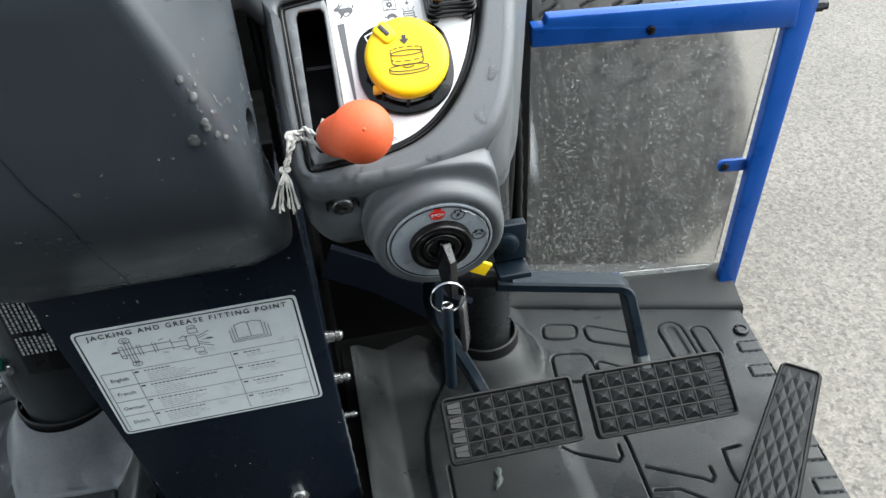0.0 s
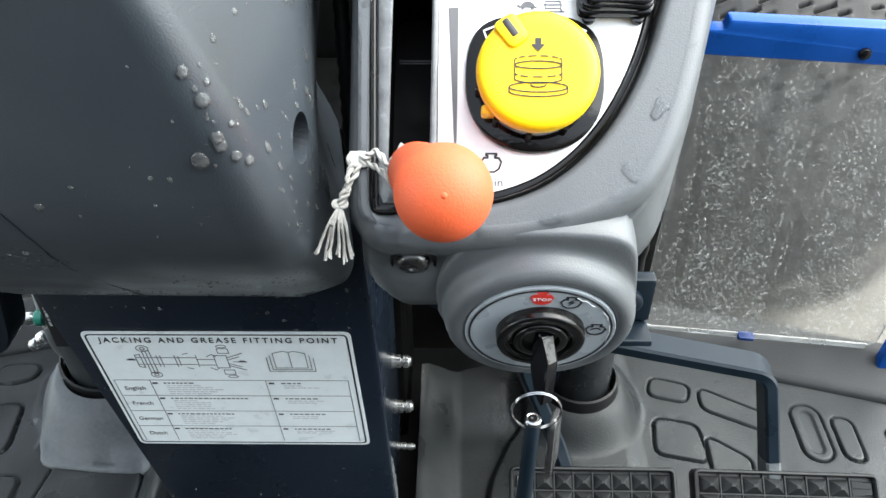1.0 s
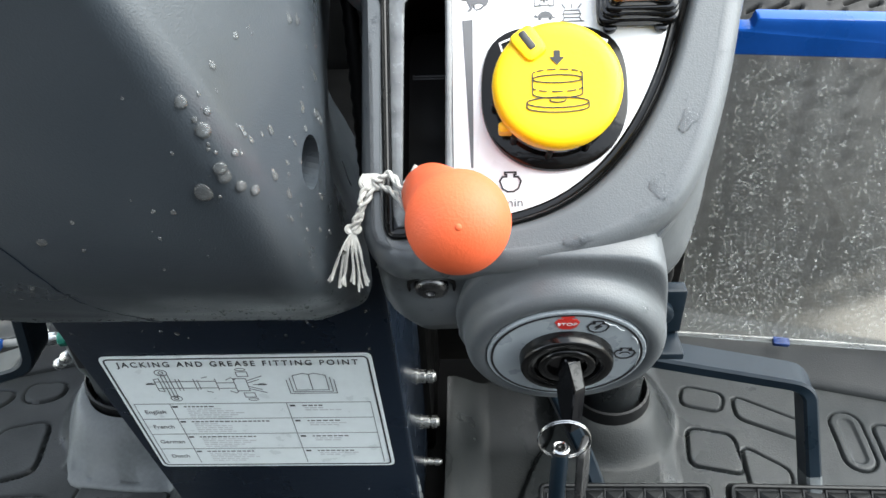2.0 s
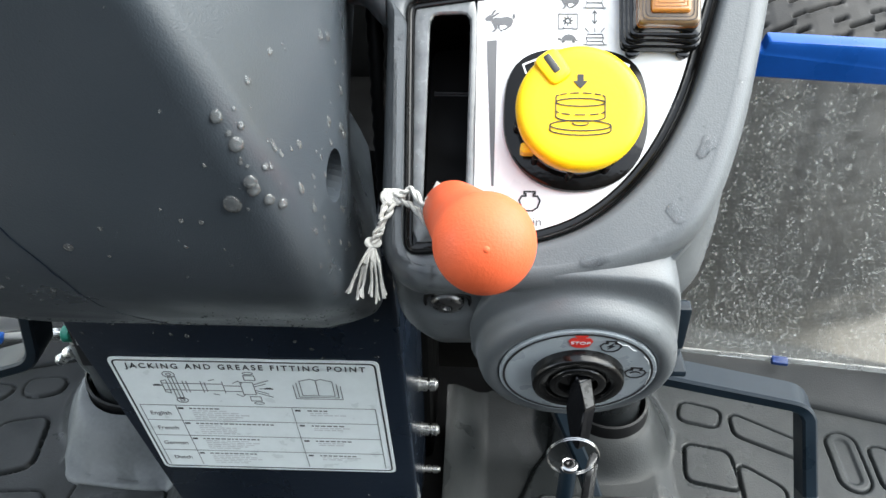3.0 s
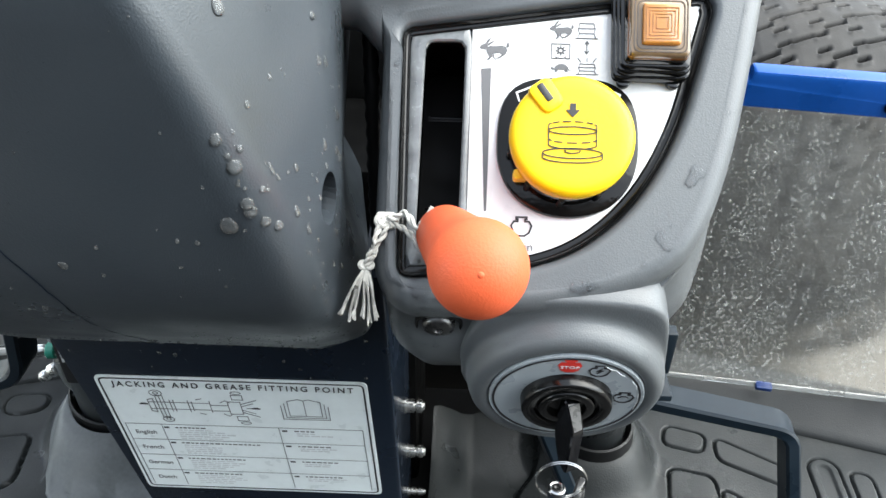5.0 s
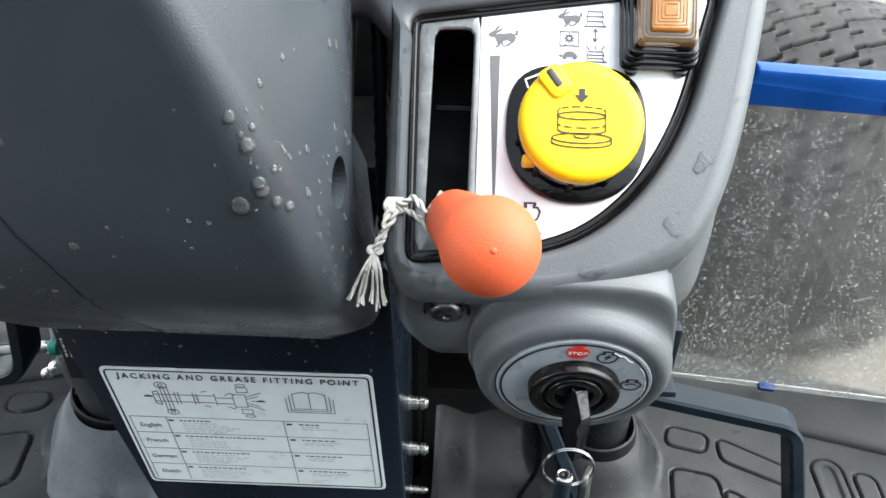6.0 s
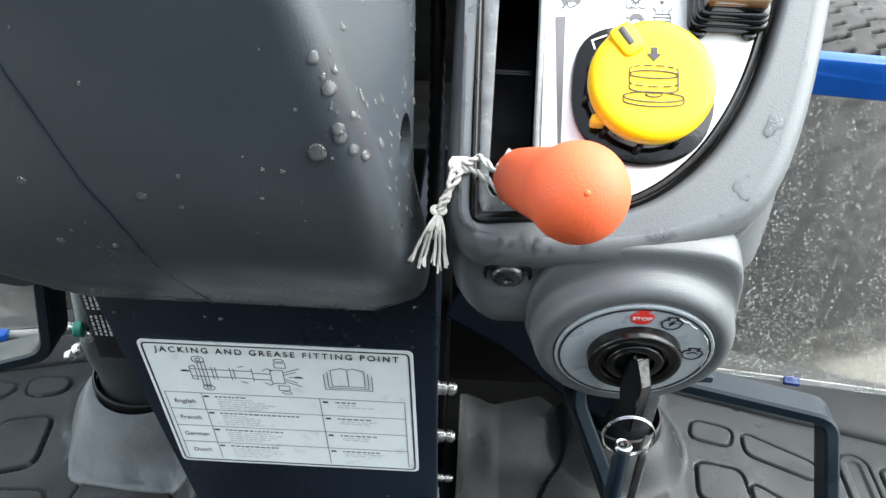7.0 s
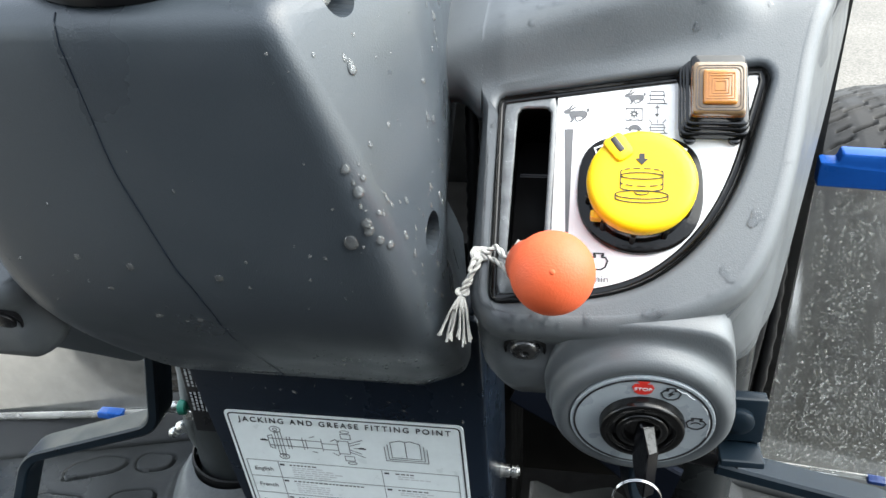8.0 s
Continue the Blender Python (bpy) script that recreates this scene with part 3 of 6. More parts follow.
def tread(bm, cy, cz, r, x0, w, steps, cols):
    """A turf tread: a band with staggered slanting slots, long and short by turns."""
    pitches = 33
    pitch = 2 * math.pi * r / pitches
    S = np.arange(steps) * pitch / steps
    P = np.linspace(-0.435, 0.435, cols)
    SS, PP = np.meshgrid(S, P, indexing="ij")
    H = 0.0015 * np.ones(SS.shape)
    lanes = 13
    for lane in range(lanes):
        xc = (lane - (lanes - 1) / 2) * 0.0245
        half, per = (0.0095, 2) if lane % 2 else (0.0165, 1)
        dx = PP * w - xc
        ds = (SS - pitch * (0.25 + 0.5 * (lane // 2 % 2)) / per + 0.38 * dx + pitch / (2 * per)) % (pitch / per) - pitch / (2 * per)
        H -= 0.0125 * np.exp(-(ds / 0.0034) ** 2) * (1 - sm(half - 0.003, half + 0.001, np.abs(dx)))
        H += 0.0030 * np.exp(-((ds - 0.006) / 0.0045) ** 2) * (1 - sm(half - 0.003, half + 0.003, np.abs(dx)))
    crown = np.interp(np.abs(P), [0.0, 0.16, 0.3, 0.40, 0.465], [0.99, 0.98, 0.95, 0.905, 0.85])
    H *= 1 - sm(0.38, 0.435, np.abs(PP))
    rows = []
    for k in range(pitches * steps):
        a = 2 * math.pi * k / (pitches * steps)
        rr = r * crown + H[k % steps] + 0.0005
        rows.append([bm.verts.new((x0 + w * p, cy + q * math.cos(a), cz + q * math.sin(a))) for p, q in zip(P, rr)])
    for u, v in zip(rows, rows[1:] + rows[:1]):
        for j in range(cols - 1):
            bm.faces.new((u[j], u[j + 1], v[j + 1], v[j]))
    return bm


def front_wheel(x0, steps, cols):
    r, w, cy = 0.296, 0.345, 0.85
    cz = GROUND_Z + r + 0.004
    t = thing("front_wheel", (x0, cy, GROUND_Z), "dusty black turf tyre of the front wheel", "wheel", group="front wheels")
    bm = bmesh.new()
    tyre_body(bm, cy, cz, r, x0, w)
    ty = part("tyre", bm, TYRE, t)
    bm = bmesh.new()
    tread(bm, cy, cz, r, x0, w, steps, cols)
    part("tread", bm, TYRE, ty)
    bm = bmesh.new()
    turned(bm, (x0 - 0.09, cy, cz), (1, 0, 0), [(0, 0.185), (0.02, 0.17), (0.06, 0.12), (0.12, 0.12), (0.16, 0.17), (0.18, 0.185)], 40)
    part("rim", bm, WHITE, t)
    return t


front_wheel(0.632, 26, 130)
front_wheel(-0.54, 12, 70)

# right guard: a yawed frame with a top bar, a post and a clear pane
GA, GB = V3((0.320, 0.256, 0)), V3((0.575, 0.222, 0))
GX = (GB - GA).normalized()
GN = GX.cross(V3((0, 0, 1))).normalized()


def on_guard(s, z, d=0.0):
    """A point s metres along the right guard, d metres in front of its pane."""
    return GA + GX * s + GN * d + V3((0, 0, z))


def guard_right():
    t = thing("mudguard", on_guard(0.235, 0.03), "blue steel mudguard frame with a wet clear pane", "mudguard", group="mudguards")
    bm = bmesh.new()
    o = rounded([(0.003, 0.342), (0.248, 0.342), (0.248, 0.3697), (0.017, 0.3697), (0.015, 0.362), (0.003, 0.362)], 0.002, 2)
    slab(bm, o, lambda u, v, w: on_guard(u, v, w), 0.003, 0.020, 0.002)
    part("top_bar", bm, BLUE, t)
    bm = bmesh.new()
    o = rounded([(0.225, 0.030), (0.246, 0.031), (0.269, 0.400), (0.243, 0.400)], 0.003, 2)
    slab(bm, o, lambda u, v, w: on_guard(u, v, w), 0.004, 0.017, 0.0025)
    part("post", bm, BLUE, t)
    bm = bmesh.new()
    o = rounded([(0.2035, 0.1835), (0.236, 0.1835), (0.236, 0.1975), (0.2035, 0.1975)], 0.0068, 5)
    slab(bm, o, lambda u, v, w: on_guard(u, v, w), 0.004, 0.009, 0.001)
    lug = part("lug", bm, BLUE, t)
    for s, z, p in ((0.2105, 0.1905, lug), (0.1125, 0.3508, t)):
        bm = bmesh.new()
        turned(bm, on_guard(s, z, 0.008 if p is lug else 0.0195), GN, [(0, 0.0042), (0.002, 0.0045), (0.0035, 0.0036), (0.004, 0.0015)], 12)
        part("bolt", bm, BLACK, p, "small black bolt head")
    bm = bmesh.new()
    turned(bm, on_guard(0.270, 0.357, 0.010), GX, [(-0.004, 0.006), (0.003, 0.006), (0.0032, 0.0045), (0.008, 0.0045)], 8)
    part("nut", bm, BLACK, t)
    return t


guard_r = guard_right()
bm = bmesh.new()
o = rounded([(0.003, 0.049), (0.223, 0.052), (0.241, 0.35), (0.006, 0.352)], [0.012, 0.01, 0.004, 0.004], 4)
slab(bm, o, lambda u, v, w: on_guard(u, v, w), -0.002, 0.002, 0.0006)
pane_r = part("pane", bm, PANE, guard_r, "clear wet polycarbonate pane")
pane_r.visible_shadow = False
bm = bmesh.new()
o = rounded([(0.006, 0.0480), (0.214, 0.0510), (0.214, 0.0570), (0.10, 0.0550), (0.006, 0.0525)], 0.002, 2)
slab(bm, o, lambda u, v, w: on_guard(u, v, w), 0.003, 0.0055, 0.0006)
part("sealing_strip", bm, STRIP, pane_r, "translucent strip along the lower edge")
bm = bmesh.new()
box(bm, on_guard(0.1040, 0.0520, 0.006), (0.015, 0.008, 0.006), 0.0015, Euler((0.3, 0, -0.14)).to_matrix())
part("edge_clip", bm, material("dark_blue_clip", (0.006, 0.026, 0.115), 0.35, var=0.3, scale=300), guard_r, "small blue plastic clip")

# left guard, seen past the steering column
t = thing("mudguard", (-0.5, 0.22, 0.02), "blue steel mudguard frame with a clear pane", "mudguard", group="mudguards")
bm = bmesh.new()
box(bm, (-0.40, 0.232, 0.345), (0.24, 0.018, 0.024), 0.002, Euler((0, 0, 0.14)).to_matrix())
part("top_bar", bm, BLUE, t)
bm = bmesh.new()
box(bm, (-0.512, 0.216, 0.18), (0.026, 0.022, 0.34), 0.002)
part("post", bm, BLUE, t)
bm = bmesh.new()
o = rounded([(-0.29, 0.05), (-0.50, 0.04), (-0.51, 0.345), (-0.29, 0.345)], 0.008, 3)
slab(bm, o, lambda u, v, w: V3((u, 0.262 + 0.14 * (u + 0.29) + w, v)), -0.002, 0.002, 0.0006)
pane_l = part("pane", bm, PANE, t, "clear polycarbonate pane")
pane_l.visible_shadow = False
bm = bmesh.new()
rod(bm, (-0.50, 0.222, 0.047), (-0.30, 0.249, 0.05), 0.004)
part("sealing_strip", bm, STRIP, pane_l)
bm = bmesh.new()
box(bm, (-0.345, 0.24, 0.052), (0.028, 0.012, 0.009), 0.002)
part("edge_clip", bm, BLUE, t, "small blue plastic clip")

# ---- steering column ----
column = thing("steering_column", (0.013, 0.06, 0.02), "dark navy steel column plate with side flange and bolts", "steering column")
bm = bmesh.new()
o = rounded([(-0.049, 0.022), (0.1020, 0.022), (0.0975, 0.37), (-0.080, 0.37)], [0.006, 0.008, 0.004, 0.004], 3)
slab(bm, o, lambda u, v, w: V3((u, 0.088 * (0.289 - v) - w, v)), -0.006, 0.0, 0.001)
part("front_plate", bm, NAVY, column)
bm = bmesh.new()
slab(bm, rounded([(0.028, 0.03), (0.14, 0.03), (0.14, 0.37), (0.000, 0.37)], 0.003, 2), lambda u, v, w: V3((w, u, v)), 0.0865, 0.0945, 0.001)
part("side_flange", bm, NAVY, column)
bm = bmesh.new()
slab(bm, rounded([(0.028, 0.03), (0.14, 0.03), (0.14, 0.37), (0.000, 0.37)], 0.003, 2), lambda u, v, w: V3((w, u, v)), -0.062, -0.056, 0.001)
part("side_flange", bm, NAVY, column)
for z, r in ((0.154, 0.0050), (0.101, 0.0050), (0.049, 0.0032)):
    bm = bmesh.new()
    turned(bm, (0.0940, 0.106, z), (1, 0, 0), [(0, r * 1.2), (0.0018, r * 1.2), (0.0019, r), (0.0072, r), (0.0076, r * 0.72), (0.0090, r * 0.72), (0.0092, r), (0.0132, r), (0.0136, r * 0.7), (0.0150, r * 0.66), (0.0154, r * 0.4)], 12)
    part("bolt", bm, STEEL, column, "zinc-plated bolt with two nuts")
bm = bmesh.new()
turned(bm, (0.0500, 0.0210, 0.053), (0, -1, 0), [(0, 0.0085), (0.0016, 0.0085), (0.0017, 0.0065), (0.006, 0.0065), (0.0066, 0.0058), (0.007, 0.002)], 12)
part("bolt", bm, STEEL, column, "zinc-plated hexagon bolt")

bm = bmesh.new()
wear = random.Random(21)
rings(bm, [[V3((x0, 0.088 * (0.289 - z) + y0, z)) for x0, y0 in ((0.0995, 0.004), (0.1012 + 0.0006 * wear.random() + 0.0012 * (0.09 - z) / 0.06, 0.0045), (0.1016 + 0.0008 * wear.random() + 0.0012 * (0.09 - z) / 0.06, 0.008 + 0.004 * wear.random()), (0.0985, 0.014))] for z in np.linspace(0.024, 0.148, 22)])
part("worn_edge", bm, SCUFFED, column, "paint worn off the plate's edge")

# printed plate on the column
SX0, SX1, SZ0, SZ1 = -0.0610, 0.0858, 0.1810, 0.2915


def on_plate(u, v, w):
    """The printed plate: u from 0 to 1 across, v from 0 to 1 upwards, w out of it."""
    return V3((SX0 + (SX1 - SX0) * u + 0.003 * (1 - v), -0.0010 - w + 0.0097 * (1 - v), SZ0 + (SZ1 - SZ0) * v + 0.0016 * u))


def plate_mm(p):
    return lambda u, v, w: on_plate(u / 146.0, v / 110.0, w)


PM = plate_mm(0)
label_plate = thing("instruction_plate", (0.013, -0.001, 0.235), "pale printed jacking and grease fitting instruction plate", "label")
bm = bmesh.new()
slab(bm, rounded([(0, 0), (146, 0), (146, 110), (0, 110)], 4, 4), lambda u, v, w: PM(u, v, w), -0.0003, 0.0004, 0.0001)
part("plate", bm, SILVER_LABEL, label_plate)
bm = bmesh.new()
stroke(bm, rounded([(2.2, 2.2), (143.8, 2.2), (143.8, 107.8), (2.2, 107.8)], 3, 3), PM, 0.9, 0.00045, 0.0006, True)
part("border", bm, INK, label_plate)
writing("JACKING AND GREASE FITTING POINT", 0.0056, Matrix.Translation(PM(73.5, 103.2, 0.0007)) @ pose(0, 0, 0, 90, -0.6, 0), INK, label_plate, 0.131, 1.4, 0.00008)


def plate_lines(name, lines, width, ink=None):
    bm = bmesh.new()
    for l in lines:
        stroke(bm, l, PM, width, 0.00045, 0.0006)
    return tagged(part(name, bm, ink or INK_GREY, label_plate, smooth=False), kind="stuff")


def disc(u, v, ru, rv):
    return oval(u, v, ru, rv, 12) + [(u + ru, v)]


plate_lines("tractor_drawing", [[(24, 88), (58, 88)], [(24, 82), (58, 82)], [(24, 90), (24, 80), (27, 79), (27, 91), (24, 90)], [(29, 94), (33, 94), (33, 74), (29, 74), (29, 94)], [(31, 94), (31, 74)], disc(30, 96, 3.4, 2.6), disc(30, 96, 1.3, 1.1), disc(31.5, 72.5, 3.2, 2.4), disc(31.5, 72.5, 1.2, 1.0),
    [(36, 90), (36, 80)], [(38, 90), (38, 80)], [(46, 90), (46, 80)], [(48, 89), (48, 81)], [(51, 91), (54, 92)], [(51, 79), (54, 78)], [(58, 90), (58, 80)], [(58, 86.5), (68, 86.5)], [(58, 81.5), (68, 81.5)], [(64, 89), (67, 91), (69, 89)], [(64, 79), (67, 77), (69, 79)],
    [(68, 90), (68, 79), (75, 79), (75, 90), (68, 90)], [(71, 96), (77, 96), (77, 92), (71, 92), (71, 96)], [(71, 77), (77, 77), (77, 73), (71, 73), (71, 77)], disc(74, 98, 2.8, 1.1), disc(75, 71, 2.8, 1.1), [(75, 88), (84, 92)], [(75, 86), (82, 89)], [(75, 81), (84, 77)], [(75, 83), (82, 80)], [(78, 84.5), (84, 84.5)]], 0.42)
plate_lines("flow_arrows", [[(19, 86), (23, 86)], [(20, 86.5), (22, 86.5)], [(81, 84.5), (85, 84.5)], [(82, 85), (84, 85)]], 0.9, INK)
plate_lines("book_drawing", [[(101, 92), (107, 94), (110, 93), (113, 94), (119, 92)], [(101, 92), (101, 79), (119, 79), (119, 92)], [(110, 93), (110, 79)], [(99, 90), (99, 77.5), (121, 77.5), (121, 90)], [(97, 88), (97, 76), (123, 76), (123, 88)]], 0.4)
plate_lines("table_grid", [[(5, 67.3), (140, 67.3)], [(5, 52.3), (140, 52.3)], [(5, 36.6), (140, 36.6)], [(5, 20.5), (140, 20.5)], [(5, 67.3), (5, 4.5)], [(25.7, 67.3), (25.7, 4.5)], [(92.5, 67.3), (92.5, 4.5)], [(140, 67.3), (140, 4.5)]], 0.32)
rnd = random.Random(4)
for k, (v, word) in enumerate(((59.5, "English"), (44.5, "French"), (28.5, "German"), (12.5, "Dutch"))):
    writing(word, 0.0046, Matrix.Translation(PM(15.0, v, 0.0007)) @ pose(0, 0, 0, 90, -0.6, 0), INK_GREY, label_plate)
    bm = bmesh.new()
    for u0 in (26.5, 94.0):
        filled(bm, [(u0, v + 4.2), (u0 + 3.0, v + 4.2), (u0 + 3.0, v + 5.6), (u0, v + 5.6)], PM, 0.00045, 0.0006)
    tagged(part("bullet_mark", bm, INK, label_plate, smooth=False), kind="stuff")
    bm = bmesh.new()
    for u0, n in ((33, (18, 46, 34, 28)[k]), (101, (12, 16, 20, 22)[k])):
        x = u0
        while x < u0 + n:
            w = rnd.uniform(1.2, 3)
            filled(bm, [(x, v + 4.4), (x + w, v + 4.4), (x + w, v + 5.4), (x, v + 5.4)], PM, 0.00045, 0.0006)
            x += w + 0.8
    tagged(part("heading_print", bm, INK_GREY, label_plate, smooth=False), kind="stuff")
    bm = bmesh.new()
    for u0, top, lines in ((34, 64, 5), (102, 128, 2)):
        for row in range(lines):
            x = u0
            end = rnd.uniform(top - 16, top)
            while x < end:
                w = rnd.uniform(2, 5)
                filled(bm, [(x, v + 2.2 - 2.0 * row), (x + w, v + 2.2 - 2.0 * row), (x + w, v + 3.0 - 2.0 * row), (x, v + 3.0 - 2.0 * row)], PM, 0.00045, 0.0006)
                x += w + 0.8
    tagged(part("fine_print", bm, INK_PALE, label_plate, smooth=False), kind="stuff")

# fuse box with a text label, left of the column
fuse = thing("fuse_box", (-0.12, 0.1, 0.2), "black box with a white-printed text label beside the column", "fuse box")
bm = bmesh.new()
box(bm, (-0.112, 0.104, 0.235), (0.056, 0.045, 0.09), 0.002)
part("body", bm, BLACK, fuse)
bm = bmesh.new()
FL = lambda u, v, w: V3((u, 0.0812 - w, v))
rnd = random.Random(9)
for col in range(13):
    x = -0.1365 + col * 0.0034
    for z0, z1 in ((0.236, 0.277), (0.213, 0.231)):
        z = z0
        while z < z1 - 0.001:
            w = min(rnd.uniform(0.001, 0.0045), z1 - z)
            filled(bm, [(x, z), (x + 0.0016, z), (x + 0.0016, z + w), (x, z + w)], FL, 0.0001, 0.0003)
            z += w + 0.0011
tagged(part("fine_print", bm, INK_PALE, fuse, "rows of white print", smooth=False), kind="stuff")

# column cover
def surface(ob):
    """A tree of a mesh's faces, to drop things onto it."""
    return BVHTree.FromPolygons([v.co.copy() for v in ob.data.vertices], [tuple(p.vertices) for p in ob.data.polygons])



def cover_ring(z, yf, right, left, side=0.0905, ys=-0.045, back=0.10):
    """A level of the cover: a flat front between left and right, a short right flank and a long left flank that falls back."""
    fall = float(np.interp(z, [0.36, 0.40, 0.435, 0.48, 0.55], [0.022, 0.033, 0.027, 0.0125, 0.0115]))
    o = [(left, yf + 0.006), (right, yf), (side, ys), (side - fall, back), (-0.112, back), (-0.112, 0.000)]
    return [V3((x, y, z + (0.0110 * float(sm(0.040, 0.095, x)) - 0.0135 * math.exp(-((x - 0.010) / 0.058) ** 2)) * (1 - float(sm(0.36, 0.45, z))))) for x, y in rounded(o, [0.024, float(np.interp(z, [0.37, 0.42, 0.50, 0.54], [0.018, 0.016, 0.010, 0.007])), 0.010, 0.01, 0.01, 0.03], 12)]


bm = bmesh.new()
rings(bm, [cover_ring(*a) for a in (
    (0.345, -0.01, 0.082, -0.084, 0.086, -0.004, 0.09), (0.3385, -0.016, 0.085, -0.086, 0.0895, -0.008), (0.3365, -0.0205, 0.0865, -0.087, 0.0915, -0.011), (0.338, -0.0245, 0.088, -0.088, 0.0935, -0.014), (0.3435, -0.0305, 0.0895, -0.088, 0.095, -0.018),
    (0.352, -0.0385, 0.0905, -0.089, 0.096, -0.023), (0.364, -0.0495, 0.0915, -0.09, 0.0965, -0.028), (0.377, -0.0615, 0.092, -0.091, 0.096, -0.034), (0.391, -0.0735, 0.092, -0.092, 0.0945, -0.039), (0.405, -0.084, 0.0905, -0.093, 0.0925, -0.042),
    (0.418, -0.092, 0.0895, -0.094), (0.432, -0.098, 0.088, -0.095), (0.45, -0.1025, 0.085, -0.096), (0.475, -0.1055, 0.079, -0.096), (0.5, -0.108, 0.0705, -0.094),
    (0.525, -0.1105, 0.061, -0.09, 0.0895), (0.538, -0.112, 0.056, -0.088, 0.088), (0.5445, -0.1107, 0.054, -0.086, 0.0865), (0.549, -0.1065, 0.053, -0.085, 0.085), (0.5515, -0.099, 0.0515, -0.084, 0.0835),
    (0.555, -0.088, 0.05, -0.083, 0.082), (0.562, -0.07, 0.048, -0.08, 0.079), (0.572, -0.04, 0.04, -0.07, 0.072, -0.02))])
cover_ob = part("steering_column_cover", bm, GREY_COVER, sharp=50)
cutters = bmesh.new()
for c, r in (((0.0885, -0.0635, 0.4505), 0.0088), ((0.0680, -0.084, 0.547), 0.0070)):
    rod(cutters, V3(c) + V3((0.03, -0.0124, 0)), V3(c) - V3((0.010, -0.004, 0)), r, 28)
cutter = part("cutter", cutters, GREY_COVER, smooth=False)
bo = cover_ob.modifiers.new("holes", "BOOLEAN")
bo.object, bo.solver = cutter, "EXACT"
dg = bpy.context.evaluated_depsgraph_get()
cut_mesh = bpy.data.meshes.new_from_object(cover_ob.evaluated_get(dg))
cover_ob.modifiers.clear()
cover_ob.data = cut_mesh
bpy.data.objects.remove(cutter)
tagged(cover_ob, "dark grey moulded steering column cover beaded with rain", "column cover")
for c in ((0.0795, -0.060, 0.4505), (0.0595, -0.081, 0.547)):
    bm = bmesh.new()
    turned(bm, c, (0.92, -0.38, 0), [(0, 0.004), (0.002, 0.004), (0.003, 0.003), (0.0032, 0.001)], 12)
    part("screw", bm, STEEL, cover_ob, "small recessed screw")
# parting line, a fine groove strip set 0.3 mm proud
bm = bmesh.new()
seam = smooth_path([(x, -0.5, z) for x, z in ((-0.0205, 0.547), (-0.0182, 0.518), (-0.0160, 0.4927), (-0.0116, 0.4755), (-0.0052, 0.4515), (0.0005, 0.4340), (0.0022, 0.4189), (0.0018, 0.392), (-0.0005, 0.366), (-0.0035, 0.347), (-0.0055, 0.338))], 24)
seam_tree = surface(cover_ob)
seam = [(p, *seam_tree.ray_cast(p, V3((0, 1, 0)))[:2]) for p in seam]
swept(bm, [hit + nrm * 0.00022 for p, hit, nrm in seam if hit is not None], 0.00026, 6)
part("parting_line", bm, NAVY, cover_ob, "thin dark parting line")

# black steering shaft boot above the cover
bm = bmesh.new()
turned(bm, (-0.004, -0.062, 0.560), (0, -0.25, 1), [(0, 0.046), (0.006, 0.048), (0.016, 0.046), (0.024, 0.036), (0.05, 0.034), (0.07, 0.034)], 40)
tagged(part("steering_shaft_boot", bm, BLACK), "black plastic shaft collar on top of the column cover", "shaft collar")

# ---- right side console ----
console = thing("side_console", (0.17, -0.02, 0.40), "grey moulded side console with switch panel, wet with rain", "console")
OUT = rounded([(0.1025, 0.045), (0.1025, -0.1005), (0.112, -0.1135), (0.172, -0.1125), (0.2085, -0.0985), (0.2205, -0.0805), (0.2300, -0.0525), (0.2372, -0.0165), (0.2435, 0.020), (0.2540, 0.045)], [0.0001, 0.010, 0.008, 0.02, 0.02, 0.012, 0.02, 0.02, 0.02, 0.0001], 5)
RECESS = rounded([(0.1101, -0.0098), (0.1117, -0.1008), (0.1625, -0.0965), (0.1895, -0.0790), (0.2080, -0.0500), (0.2220, 0.0004), (0.2190, 0.0054), (0.1855, 0.0015), (0.1570, -0.0027)], [0.004, 0.005, 0.03, 0.02, 0.02, 0.003, 0.003, 0.01, 0.01], 6)
CEN = np.array([0.165, -0.045])
NC = 220
outer, rec = np.array(resampled(OUT, CEN, NC)), np.array(resampled(RECESS, CEN, NC))
out_n = -(np.array(inset([tuple(p) for p in outer], 1.0)) - outer)
is_top = outer[:, 1] > 0.0445
out_n[is_top] = (0, 1)
edge_on = np.where(outer[:, 0] < 0.104, 1 - sm(-0.020, -0.006, outer[:, 1]), 1.0)
edge_on = np.where(is_top, sm(0.2455, 0.254, outer[:, 0]), edge_on)
bottom = sm(0.0, 1.0, np.clip(-out_n[:, 1], 0, 1)) * (~is_top)
rec_n = -(np.array(inset([tuple(p) for p in rec], 1.0)) - rec)


def crease_at(u):
    return 0.036 - bent(0.036 - 0.0051 - 0.29 * max(0.0, u - 0.08), 0.003)


def bent(x, soft=0.003):
    return soft * math.log1p(math.exp(max(-30.0, min(30.0, x / soft))))


def rise(u, v):
    """The face steepens from the panel up to the crease."""
    past = bent(v - crease_at(u))
    foot = -0.005 + 0.25 * max(0.0, u - 0.112)
    return 0.80 * (bent(v - foot, 0.0025) - bent(v - max(foot, crease_at(u)))) * (1 - float(sm(0.198, 0.226, u))) - 0.52 * past


